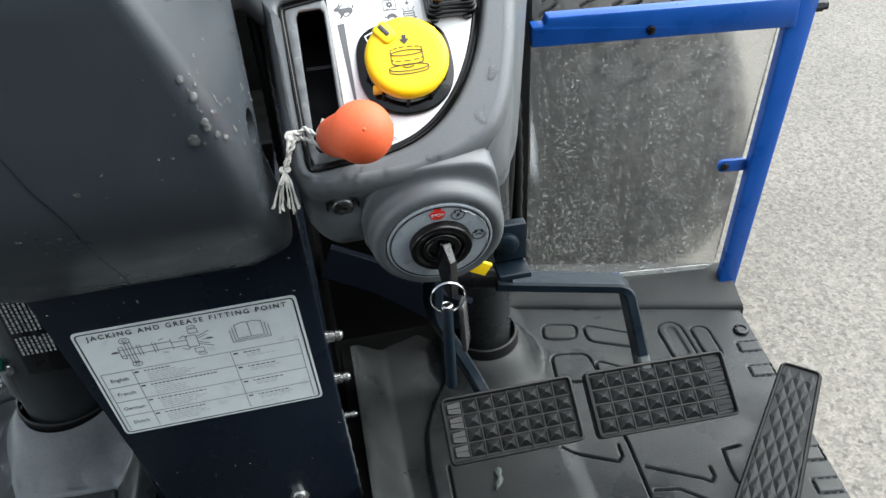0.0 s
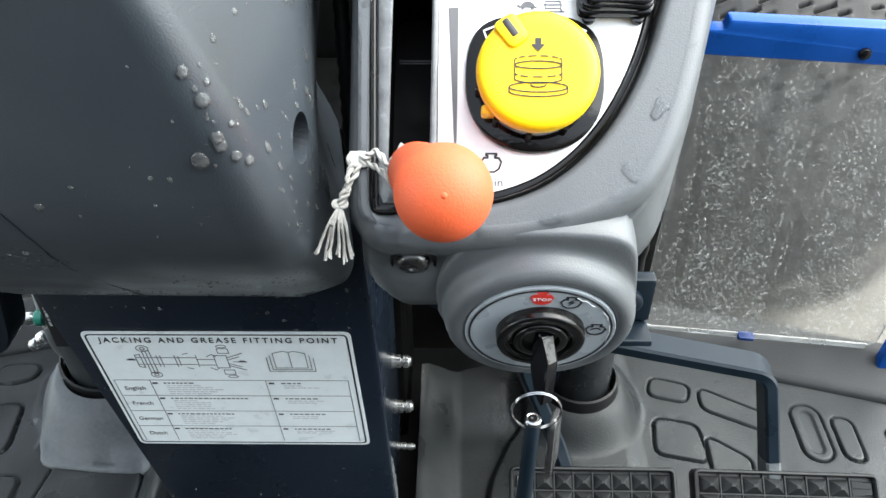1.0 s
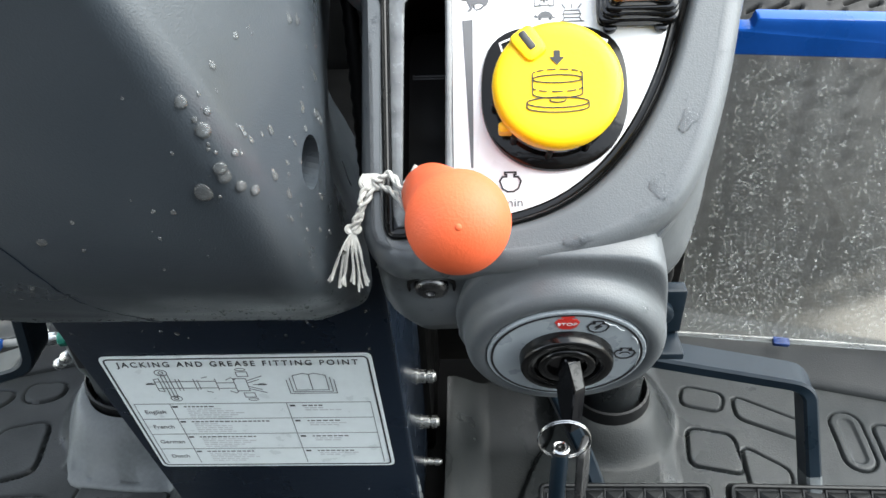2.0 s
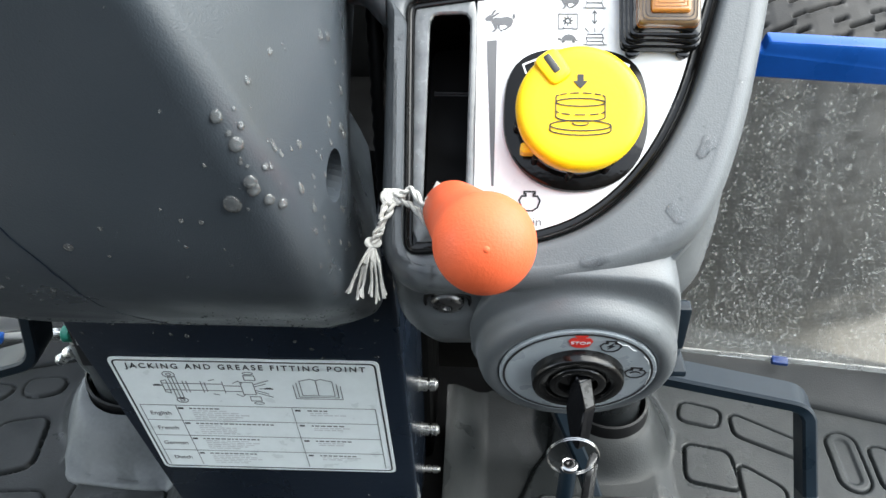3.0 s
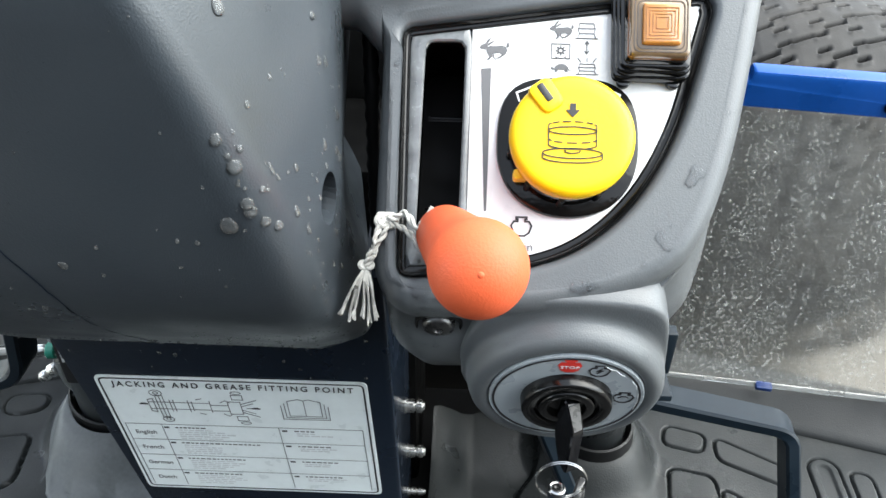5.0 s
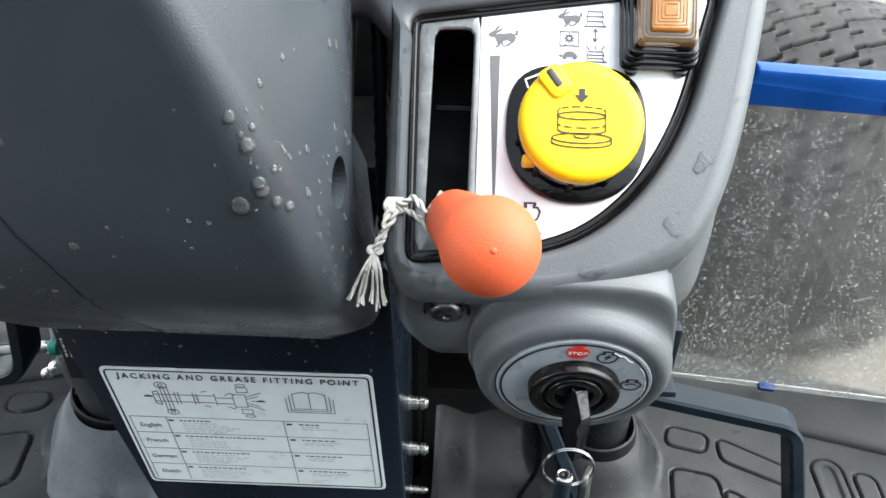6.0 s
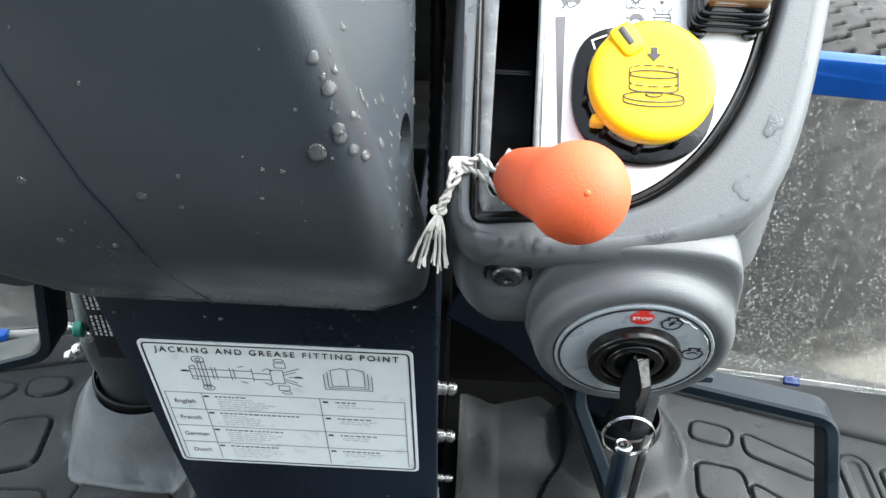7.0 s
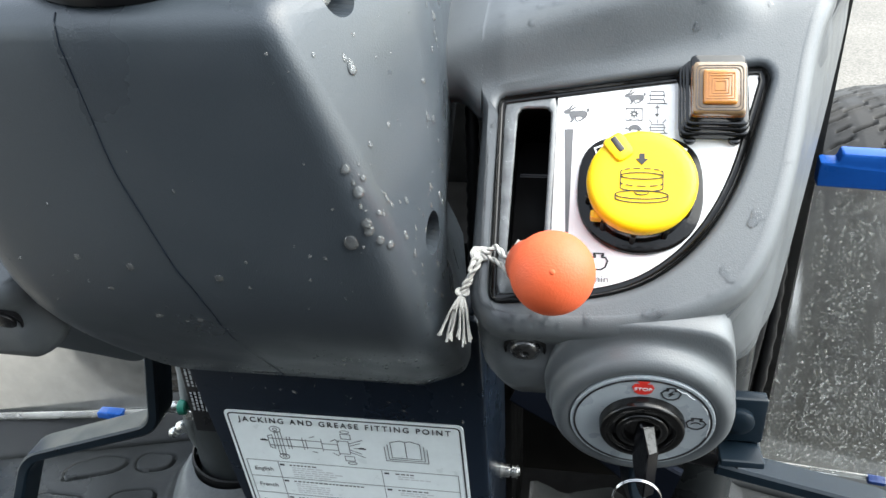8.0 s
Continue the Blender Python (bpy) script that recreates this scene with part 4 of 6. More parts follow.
def shell(off, w, drop=0.0):
    """A loop of the console's shell: off metres outside its outline."""
    loop = []
    for k in range(NC):
        o = off * edge_on[k] if not is_top[k] else 0.01 * off
        p = outer[k] + out_n[k] * (o + drop * bottom[k] * (1 if drop else 0))
        lean = 0.012 * min(1.0, max(0.0, (-w - 0.006) / 0.038)) * (1 - float(sm(0.1025, 0.135, p[0]))) * edge_on[k] * (not is_top[k])
        loop.append(on_dash(p[0] + lean, p[1], 0.005 + (w - 0.005) * max(edge_on[k], 0.0005 * is_top[k]) + rise(p[0], p[1]) if w > -0.02 else w))
    return loop


def between(t):
    """A loop of the console's face, part of the way from the rim to the shell's edge."""
    a = rec + rec_n * 0.0042
    b = np.array([outer[k] + out_n[k] * (-0.008 * edge_on[k] if not is_top[k] else -0.00008) for k in range(NC)])
    return [on_dash(u, v, 0.005 + rise(u, v)) for u, v in a + (b - a) * t]


def rim(off, w):
    return [on_dash(*(rec[k] + rec_n[k] * off), w) for k in range(NC)]


bm = bmesh.new()
rings(bm, [rim(-0.004, -0.0014), rim(-0.0005, -0.0012), rim(0.0002, 0.0), rim(0.0006, 0.0035), rim(0.0016, 0.0047), rim(0.003, 0.005), *[between(k / 16) for k in range(16)],
    shell(-0.008, 0.0051), shell(-0.0055, 0.0046), shell(-0.0035, 0.0034), shell(-0.0018, 0.0014), shell(-0.0006, -0.0016), shell(0.0, -0.0055), shell(0.0006, -0.012), shell(0.0015, -0.0195, 0.0065),
    shell(0.003, -0.031, 0.0125), shell(0.003, -0.0405, 0.0145), shell(0.001, -0.0445, 0.0125), shell(-0.01, -0.047, 0.0)], cap0=False, cap1=True)
part("body", bm, GREY, console, sharp=60)

# its twin on the other side of the column
lc = thing("side_console", (-0.16, -0.02, 0.40), "plain grey moulded side console beside the column cover", "console")


def twin(loop):
    return [V3((0.0085 - p.x, p.y, p.z)) for p in loop]


bm = bmesh.new()
rings(bm, [twin(l) for l in (between(0.0), between(0.33), between(0.66), shell(-0.008, 0.0051), shell(-0.0055, 0.0046), shell(-0.0035, 0.0034), shell(-0.0018, 0.0014), shell(-0.0006, -0.0016), shell(0.0, -0.0055), shell(0.0006, -0.012), shell(0.0015, -0.0195, 0.0065), shell(0.003, -0.031, 0.0125), shell(0.003, -0.0405, 0.0145), shell(0.001, -0.0445, 0.0125), shell(-0.01, -0.047, 0.0))])
part("body", bm, GREY, lc, sharp=60)
bm = bmesh.new()
turned(bm, (-0.1165, -0.0705, 0.4010), (0, -0.93, -0.37), [(0, 0.0088), (0.0026, 0.0088), (0.0030, 0.0080), (0.0008, 0.0070), (0.0008, 0.0060), (0.0030, 0.0054), (0.0036, 0.0030)], 24)
part("screw", bm, BLACK, lc, "dark recessed screw")
bm = bmesh.new()
slab(bm, rounded([(-0.27, 0.338), (-0.155, 0.3255), (-0.113, 0.3165), (-0.096, 0.332), (-0.092, 0.42), (-0.27, 0.42)], [0.004, 0.02, 0.008, 0.01, 0.004, 0.004], 4), lambda x, z, w: V3((x, 0.006 - 0.25 * (z - 0.32) + w, z)), -0.002, 0.003, 0.001)
part("lower_panel", bm, GREY_COVER, lc, "dark grey panel under the console")

# the dash above the switch panel turns flatter over a soft crease
US = list(np.linspace(-0.10, 0.082, 13)) + [0.086, 0.089, 0.0915, 0.094, 0.096, 0.098, 0.0995, 0.101, 0.1025] + list(np.linspace(0.1027, 0.236, 13)) + [0.2385, 0.2405, 0.2425, 0.2437, 0.2445, 0.2455]
VS = [-0.0065, -0.0062, -0.0052, -0.0037, -0.0014, 0.0015, 0.0045, 0.007, 0.0095, 0.012, 0.0145, 0.017, 0.020, 0.023, 0.026, 0.029, 0.032, 0.036, 0.040, 0.045, 0.05, 0.07, 0.10, 0.14, 0.19]
JOINT = VS.index(0.045)
LOWW = [-0.005, -0.003, -0.0005, 0.0022, 0.0041, 0.005]
bm = bmesh.new()
grid = []
for u in US:
    row = []
    for k, v in enumerate(VS):
        w = 0.005
        w += LOWW[k] - 0.005 if k < len(LOWW) else 0.0
        uu, vv = u, v
        if u > 0.1026:
            if k < JOINT:
                vv = 0.045 - (JOINT - k) * 0.0004
                w = 0.005 - (JOINT - k) * 0.0015
        else:
            # the lip dips towards the console, which rounds the corner of the gap
            vv -= 0.0100 * float(sm(0.088, 0.1025, u)) ** 1.5 * (1 - float(sm(-0.002, 0.016, v)))
        w += rise(u, vv)
        over = max(0.0, u - 0.2375) / 0.0080
        w -= 0.009 * over ** 2.2 + (0.03 if u > 0.245 else 0.0)
        uu += 0.42 * max(0.0, vv - 0.02) * sm(0.17, 0.24, u)
        row.append(bm.verts.new(on_dash(uu, vv, w)))
    grid.append(row)
for col, (a, b) in enumerate(zip(grid, grid[1:])):
    seam_col = US[col] < 0.1026 < US[col + 1]
    for i in range(len(VS) - 1):
        if not (i < JOINT and seam_col):
            bm.faces.new((a[i], a[i + 1], b[i + 1], b[i]))
solid = bmesh.ops.extrude_face_region(bm, geom=bm.faces[:])
for v in solid["geom"]:
    if isinstance(v, bmesh.types.BMVert):
        v.co += V3((0, 0.0115, -0.0062))
part("dash_top", bm, GREY, console, sharp=60)

# flank that recedes outwards from the rim towards the bonnet
bm = bmesh.new()
loops = []
for v in [-0.112 + 0.006 * k for k in range(40)]:
    u = float(np.interp(v, [-0.112, -0.0985, -0.0805, -0.0525, -0.0165, 0.02, 0.12], [0.1880, 0.2085, 0.2205, 0.2300, 0.2372, 0.2435, 0.2855]))
    w = 0.005 - 0.52 * max(0.0, v - 0.036) - 0.010
    p = on_dash(u - 0.0012, v, w)
    fall = float(np.interp(v, [-0.07, -0.05, -0.03, 0.0], [1.0, 0.7, 0.4, 0.1]))
    far = p + V3((0.36 + 0.06 * (1 - float(sm(-0.10, -0.085, v))), 1.0, -fall)) * float(np.interp(v, [-0.05, -0.03, 0.0], [0.06, 0.10, 0.17]))
    loops.append([p, p + (far - p) * 0.3 + V3((0.0006, 0, 0)), far, far + V3((-0.004, 0.001, -0.001)), p + V3((-0.004, 0.002, 0))])
rings(bm, loops)
part("flank", bm, GREY, console)

# boss of the ignition switch
BC, BN = V3((0.1748, -0.079, 0.3745)), V3((0, -math.cos(radians(12.5)), -math.sin(radians(12.5))))
BU, BV = V3((1, 0, 0)), V3((0, -math.sin(radians(12.5)), math.cos(radians(12.5))))


def on_boss(u, v, w):
    return BC + BU * u + BV * v + BN * w


def boss_loop(f, w, up=0.0, n=96):
    """A loop round the switch: f is 0 at the lip and 1 at the boss's edge, square up to the right and flared to the left."""
    loop = []
    for k in range(n):
        a = 2 * math.pi * k / n
        c, sn = math.cos(a), math.sin(a)
        edge = 0.0384
        if sn > 0:
            p = 6.0 if c > 0 else 2.3
            edge = 0.0374 * (abs(c) ** p + abs(sn) ** p) ** (-1 / p)
        edge += 0.004 * float(sm(0.0, 0.8, -c)) * float(sm(-0.35, 0.35, sn))
        r = 0.0374 + (edge - 0.0374) * f
        loop.append(on_boss(r * c * (1 - 0.09 * f * float(sm(0.0, 0.5, c)) * float(sm(0.0, 0.7, sn))), r * sn + (0.0090 * f + up) * max(0.0, sn), w))
    return loop


bm = bmesh.new()
lip = [[on_boss(r * math.cos(2 * math.pi * k / 96), r * math.sin(2 * math.pi * k / 96), w) for k in range(96)] for r, w in ((0.0291, -0.001), (0.0295, 0.0), (0.0312, 0.0006), (0.0330, 0.0006), (0.0347, -0.0003), (0.0361, -0.0020), (0.0370, -0.0044))]
rings(bm, lip + [boss_loop(*a) for a in ((0.04, -0.0066), (0.14, -0.0082), (0.32, -0.0090), (0.55, -0.0093), (0.80, -0.0096), (0.93, -0.0102), (0.98, -0.0112), (1.0, -0.0130, 0.0004), (1.0, -0.018, 0.0020), (1.0, -0.024, 0.0020), (1.0, -0.034, 0.0), (1.0, -0.055, -0.002))])
part("switch_boss", bm, GREY, console, sharp=60)

# switch panel: white label, wet grey insert with the throttle slot
seam = np.where(rec_n[:, 0] < -0.6, 0.0027, np.where(rec_n[:, 1] > 0.6, 0.0028, 0.0042))[:, None]
inner = np.array(rec) - rec_n * seam
panel_outline = [tuple(p) for p in inner]


def cut(points, u_min=None, u_max=None):
    """The outline clipped at a value of u."""
    out = []
    for a, b in zip(points, points[1:] + points[:1]):
        ka = (a[0] >= u_min) if u_min is not None else (a[0] <= u_max)
        kb = (b[0] >= u_min) if u_min is not None else (b[0] <= u_max)
        lim = u_min if u_min is not None else u_max
        if ka:
            out.append(a)
        if ka != kb:
            f = (lim - a[0]) / (b[0] - a[0])
            out.append((lim, a[1] + f * (b[1] - a[1])))
    return out


bm = bmesh.new()
slab(bm, cut(panel_outline, u_min=0.1352), on_dash, -0.0012, 0.0004, 0.0002)
panel = part("label_panel", bm, WHITE, console, "white printed switch label")
# insert with a slot through it
slot = rounded([(0.1183, -0.0137), (0.1174, -0.0905), (0.1322, -0.0905), (0.1329, -0.0134)], 0.0036, 5)
strip = cut(panel_outline, u_max=0.1351)
ns = 120
sc = np.array([0.1255, -0.05])
so, si = resampled(strip, sc, ns), resampled(slot, sc, ns)
bm = bmesh.new()
rings(bm, [[on_dash(u, v, -0.0012) for u, v in so], [on_dash(u, v, 0.0006) for u, v in so], [on_dash(u, v, 0.0010) for u, v in inset(so, 0.0005)], [on_dash(u, v, 0.0010) for u, v in inset(si, -0.0006)], [on_dash(u, v, 0.0004) for u, v in si], [on_dash(u, v, -0.0008) for u, v in si]], False, False)
part("slot_insert", bm, GLOSSY_GREY, console, "wet glossy grey insert round the throttle slot")
# the slot's inner shade comes from its near-black colour
bm = bmesh.new()
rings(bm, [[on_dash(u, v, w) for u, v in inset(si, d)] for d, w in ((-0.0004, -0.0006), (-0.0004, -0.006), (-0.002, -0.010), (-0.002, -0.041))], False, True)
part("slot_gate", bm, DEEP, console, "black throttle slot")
bm = bmesh.new()
for k, v in enumerate((-0.035, -0.036, -0.071, -0.0725)):
    rod(bm, on_dash(0.119, v, -0.024), on_dash(0.1325, v, -0.024), 0.0006, 6)
tagged(part("gate_edge", bm, BLACK, console), kind="stuff")
bm = bmesh.new()
rings(bm, [[on_dash(*(np.array(rec[k]) + rec_n[k] * a * seam[k] / 0.0042), w) for k in range(NC)] for a, w in ((-0.0001, -0.0011), (-0.0001, 0.0030), (-0.0006, 0.0034), (-0.0012, 0.0028), (-0.0018, 0.0016), (-0.0026, 0.0013), (-0.0035, 0.0014), (-0.0041, 0.0009), (-0.0041, -0.0011))], False, False)
part("panel_gasket", bm, material("wet_black_seal", (0.005, 0.005, 0.005), 0.2, spec=0.3, var=0.2, scale=60, rough_var=0.12, bump=0.1, bump_scale=300), console, "black wet seam round the panel")

LB = lambda u, v, w: on_dash(u, v, w + 0.0003)


def print_on(name, make, ink=INK, parent=console, smooth=False):
    bm = bmesh.new()
    make(bm)
    return part(name, bm, ink, parent, smooth=smooth)


print_on("throttle_wedge", lambda b: filled(b, [(0.1387, -0.0236), (0.1424, -0.0233), (0.1420, -0.0760), (0.1412, -0.0760)], LB), INK_GREY, panel)


def animal(b, u, v, s, pieces):
    for k, o in enumerate(pieces):
        filled(b, [(u + 0.001 * s * x, v + 0.001 * s * y) for x, y in o], LB, 0.0002, 0.00036 + 0.00002 * k)


def hare(b, u, v, s):
    """A running hare: body, head, two ears, tail, fore and hind legs."""
    animal(b, u, v, s, ([(-2.9, 0.3), (-1.4, 1.2), (0.6, 1.2), (2.6, 1.5), (4.1, 0.9), (4.6, -0.3), (4.1, -1.5), (3.0, -1.9), (1.7, -1.2), (0.2, -1.5), (-1.2, -1.8), (-2.4, -1.1)],
        [(-5.1, 0.6), (-4.4, 1.5), (-3.3, 2.1), (-2.3, 1.6), (-2.1, 0.6), (-3.0, -0.1), (-4.3, 0.0)], [(-3.1, 1.9), (-2.4, 3.3), (-1.0, 4.4), (-1.2, 3.6), (-2.3, 1.9)], [(-2.5, 1.6), (-1.2, 2.7), (0.3, 3.2), (-0.3, 2.5), (-1.9, 1.3)],
        oval(4.7, 1.6, 0.55, 0.95, 10), [(-2.2, -1.1), (-1.5, -2.8), (-2.7, -3.8), (-1.5, -3.8), (-0.7, -2.7), (-1.0, -1.4)], [(-0.9, -1.4), (-0.1, -2.9), (0.9, -3.9), (0.1, -2.6), (0.0, -1.4)], [(3.3, -1.6), (1.6, -2.7), (0.6, -3.2), (2.0, -3.2), (4.1, -1.6)]))


def tortoise(b, u, v, s):
    animal(b, u, v, s, ([(-3.2, -0.9), (-2.9, 0.2), (-1.7, 1.4), (0.1, 1.9), (1.8, 1.5), (3.0, 0.4), (3.5, -0.9)], [(-4.8, -0.2), (-4.2, 0.4), (-3.2, -0.1), (-3.1, -0.9), (-4.3, -0.7)], [(3.2, -0.6), (4.6, -1.2), (3.0, -1.1)],
        [(-2.6, -0.8), (-2.9, -1.9), (-1.7, -1.9), (-1.2, -0.8)], [(1.5, -0.8), (1.7, -1.9), (2.9, -1.9), (2.7, -0.8)]))


print_on("speed_symbol", lambda b: hare(b, 0.1432, -0.0162, 1.06), INK_GREY, panel)
print_on("speed_symbol", lambda b: hare(b, 0.1674, -0.0083, 0.86), INK_GREY, panel)
print_on("speed_symbol", lambda b: tortoise(b, 0.1675, -0.0225, 0.82), INK_GREY, panel)


def stack(b, u, v, bars, h, rays=False):
    """A stack of waisted layers on a ground line."""
    for k in range(bars):
        y0, y1 = v + k * h, v + (k + 1) * h
        wide, slim = 0.0033 - 0.0002 * k, 0.0026
        lo, hi = (wide, slim) if k % 2 == 0 else (slim, wide)
        stroke(b, [(u - lo, y0), (u - hi, y1), (u + hi, y1), (u + lo, y0)], LB, 0.00026)
    stroke(b, [(u - 0.0040, v), (u + 0.0040, v)], LB, 0.0003)
    if rays:
        for d in (-0.0022, 0.0, 0.0022):
            stroke(b, [(u + d, v + bars * h + 0.0008), (u + d * 1.5, v + bars * h + 0.0022)], LB, 0.0003)


print_on("stack_symbol", lambda b: stack(b, 0.1766, -0.0112, 3, 0.0019), INK_GREY, panel)
print_on("stack_symbol", lambda b: stack(b, 0.1768, -0.0248, 3, 0.0013, True), INK_GREY, panel)


def gear_sign(b):
    stroke(b, [(0.1660, -0.0190), (0.1640, -0.0190), (0.1640, -0.0135), (0.1706, -0.0135), (0.1706, -0.0190), (0.1690, -0.0190)], LB, 0.00035)
    stroke(b, oval(0.1673, -0.0160, 0.0009, 0.0009, 12), LB, 0.0005, closed=True)
    for k in range(8):
        c, q = math.cos(k * math.pi / 4), math.sin(k * math.pi / 4)
        stroke(b, [(0.1673 + 0.0012 * c, -0.0160 + 0.0012 * q), (0.1673 + 0.0017 * c, -0.0160 + 0.0017 * q)], LB, 0.0005)
    stroke(b, oval(0.1673, -0.0182, 0.0018, 0.0007, 8, math.pi, 2 * math.pi), LB, 0.0003)


print_on("gear_symbol", gear_sign, INK_GREY, panel)
print_on("arrow_symbol", lambda b: (stroke(b, [(0.1767, -0.0125), (0.1767, -0.0168)], LB, 0.0004), stroke(b, [(0.1760, -0.0133), (0.1767, -0.0123), (0.1774, -0.0133)], LB, 0.0004), stroke(b, [(0.1760, -0.0160), (0.1767, -0.0170), (0.1774, -0.0160)], LB, 0.0004)), INK_GREY, panel)


def engine_line(u, v, s):
    return [(u + s * a, v + s * c) for a, c in ((-0.52, 0.95), (0.52, 0.95), (0.52, 0.74), (0.36, 0.74), (0.36, 0.52), (0.75, 0.52), (1.0, 0.1), (0.75, -0.6), (0.3, -0.9), (-0.3, -0.9), (-0.75, -0.6), (-1.0, 0.1), (-0.75, 0.52), (-0.36, 0.52), (-0.36, 0.74), (-0.52, 0.74))]


print_on("engine_symbol", lambda b: stroke(b, engine_line(0.1545, -0.0812, 0.0036), LB, 0.0006, closed=True), INK, panel)
writing("min", 0.0042, Matrix.Translation(on_dash(0.1553, -0.0884, 0.0008)) @ pose(0, 0, 0, 45, 0, 0), INK_GREY, panel, 0.0065)

# power take-off knob
PU, PV = 0.1695, -0.0530
knob = thing("take_off_knob", on_dash(PU, PV, 0.0), "yellow round push-and-turn knob on a wet black base", "knob")


def on_knob(u, v, w):
    return on_dash(PU + u, PV + v, w)


bm = bmesh.new()
base = [(0.0250 * c * (abs(c) ** e + abs(s) ** e) ** (-1 / e), 0.0255 * s * (abs(c) ** e + abs(s) ** e) ** (-1 / e)) for c, s, e in ((math.cos(2 * math.pi * k / 60), math.sin(2 * math.pi * k / 60), 3.2 if k < 30 else 2.15) for k in range(60))]
slab(bm, base, lambda u, v, w: on_knob(u + 0.0004, v + 0.0005, w), 0.0004, 0.0036, 0.0012)
part("base", bm, material("wet_knob_base", (0.004, 0.0035, 0.003), 0.12, spec=0.25, var=0.2, scale=60, bump=0.06, bump_scale=500), knob, "wet black moulded base")
bm = bmesh.new()
prof = [(0.0034, 0.0205), (0.0120, 0.0203), (0.0145, 0.0192)]
rings(bm, [[on_knob(r * math.cos(2 * math.pi * k / 48), r * math.sin(2 * math.pi * k / 48), w) for k in range(48)] for w, r in prof])
part("collar", bm, WET_BLACK, knob)
for k in range(10):
    a = 2 * math.pi * k / 10 + 0.2
    bm = bmesh.new()
    rod(bm, on_knob(0.0205 * math.cos(a), 0.0205 * math.sin(a), 0.0035), on_knob(0.0205 * math.cos(a), 0.0205 * math.sin(a), 0.0125), 0.0011, 8)
    part("rib", bm, BLACK, knob)
KW = 0.0208
bm = bmesh.new()
rings(bm, [[on_knob(r * math.cos(2 * math.pi * k / 64), r * math.sin(2 * math.pi * k / 64), w) for k in range(64)] for w, r in ((0.0138, 0.0190), (0.0138, 0.0204), (0.0146, 0.0209), (0.0165, 0.0211), (0.0182, 0.0209), (0.0195, 0.0203), (0.0203, 0.0193), (0.0207, 0.0178), (0.0208, 0.0150), (0.0208, 0.006))])
cap = part("cap", bm, YELLOW, knob, "glossy yellow cap", sharp=60)
bm = bmesh.new()
ca, sa = math.cos(radians(126)), math.sin(radians(126))
tab = rounded([(0.0100, -0.0040), (0.0212, -0.0046), (0.0212, 0.0046), (0.0100, 0.0040)], 0.0028, 4)
slab(bm, tab, lambda u, v, w: on_knob(u * ca - v * sa, u * sa + v * ca, w), 0.018, 0.0224, 0.0014)
pt = part("pointer", bm, YELLOW, cap)
bm = bmesh.new()
slab(bm, rounded([(0.0132, -0.0012), (0.0200, -0.0012), (0.0200, 0.0012), (0.0132, 0.0012)], 0.0006, 2), lambda u, v, w: on_knob(u * ca - v * sa, u * sa + v * ca, w), 0.0215, 0.0227, 0.0002)
part("pointer_mark", bm, INK, pt)
bm = bmesh.new()
slab(bm, rounded([(-0.0026, -0.0018), (0.0026, -0.0018), (0.0026, 0.0018), (-0.0026, 0.0018)], 0.0012, 3), lambda u, v, w: on_knob(-0.0165 + u, -0.0125 + v, w), 0.0085, 0.0145, 0.0008)
part("detent", bm, YELLOW, knob)
KF = lambda u, v, w: on_knob(u - 0.0003, v + 0.0003, w + KW)


def knob_sign(b):
    filled(b, [(-0.0010, 0.0100), (-0.0010, 0.0078), (-0.0024, 0.0078), (0.0, 0.0052), (0.0024, 0.0078), (0.0010, 0.0078), (0.0010, 0.0100)], KF)
    for k in range(6):
        a0 = math.pi * (k + 0.15) / 6
        stroke(b, [(0.0079 * math.cos(a0 + d), 0.0024 + 0.0014 * math.sin(a0 + d)) for d in (0, 0.17, 0.34)], KF, 0.00038)
    stroke(b, oval(0, 0.0006, 0.0079, 0.0014, 20, 0, math.pi), KF, 0.0004)
    stroke(b, oval(0, 0.0006, 0.0079, 0.0012, 20, math.pi, 2 * math.pi), KF, 0.0004)
    for k in range(5):
        a0 = math.pi + math.pi * (k + 0.15) / 5
        stroke(b, [(0.0079 * math.cos(a0 + d), -0.0022 + 0.0013 * math.sin(a0 + d)) for d in (0, 0.2, 0.4)], KF, 0.00038)
    stroke(b, oval(0, -0.0042, 0.0079, 0.0014, 20, math.pi, 2 * math.pi), KF, 0.0004)
    for s in (-1, 1):
        stroke(b, [(0.0079 * s, 0.0022), (0.0079 * s, -0.0042)], KF, 0.0004)
    stroke(b, oval(0, -0.0062, 0.0025, 0.0008, 12, math.pi, 2 * math.pi), KF, 0.0004)
    stroke(b, oval(0, -0.0070, 0.0098, 0.0017, 28), KF, 0.0004, closed=True)
    stroke(b, oval(0, -0.0085, 0.0098, 0.0017, 28, math.pi, 2 * math.pi), KF, 0.0004)
    for s in (-1, 1):
        stroke(b, [(0.0098 * s, -0.0070), (0.0098 * s, -0.0085)], KF, 0.0004)


print_on("cap_symbol", knob_sign, INK, cap)
print_on("base_mark", lambda b: stroke(b, [(-0.0170, 0.0165), (-0.0180, 0.0195), (-0.0130, 0.0216)], lambda u, v, w: on_knob(u, v, w + 0.0037), 0.0006), WHITE, knob)
print_on("base_mark", lambda b: stroke(b, [(0.0115, 0.0226), (0.0186, 0.0196), (0.0177, 0.0172)], lambda u, v, w: on_knob(u, v, w + 0.0037), 0.0006), WHITE, knob)

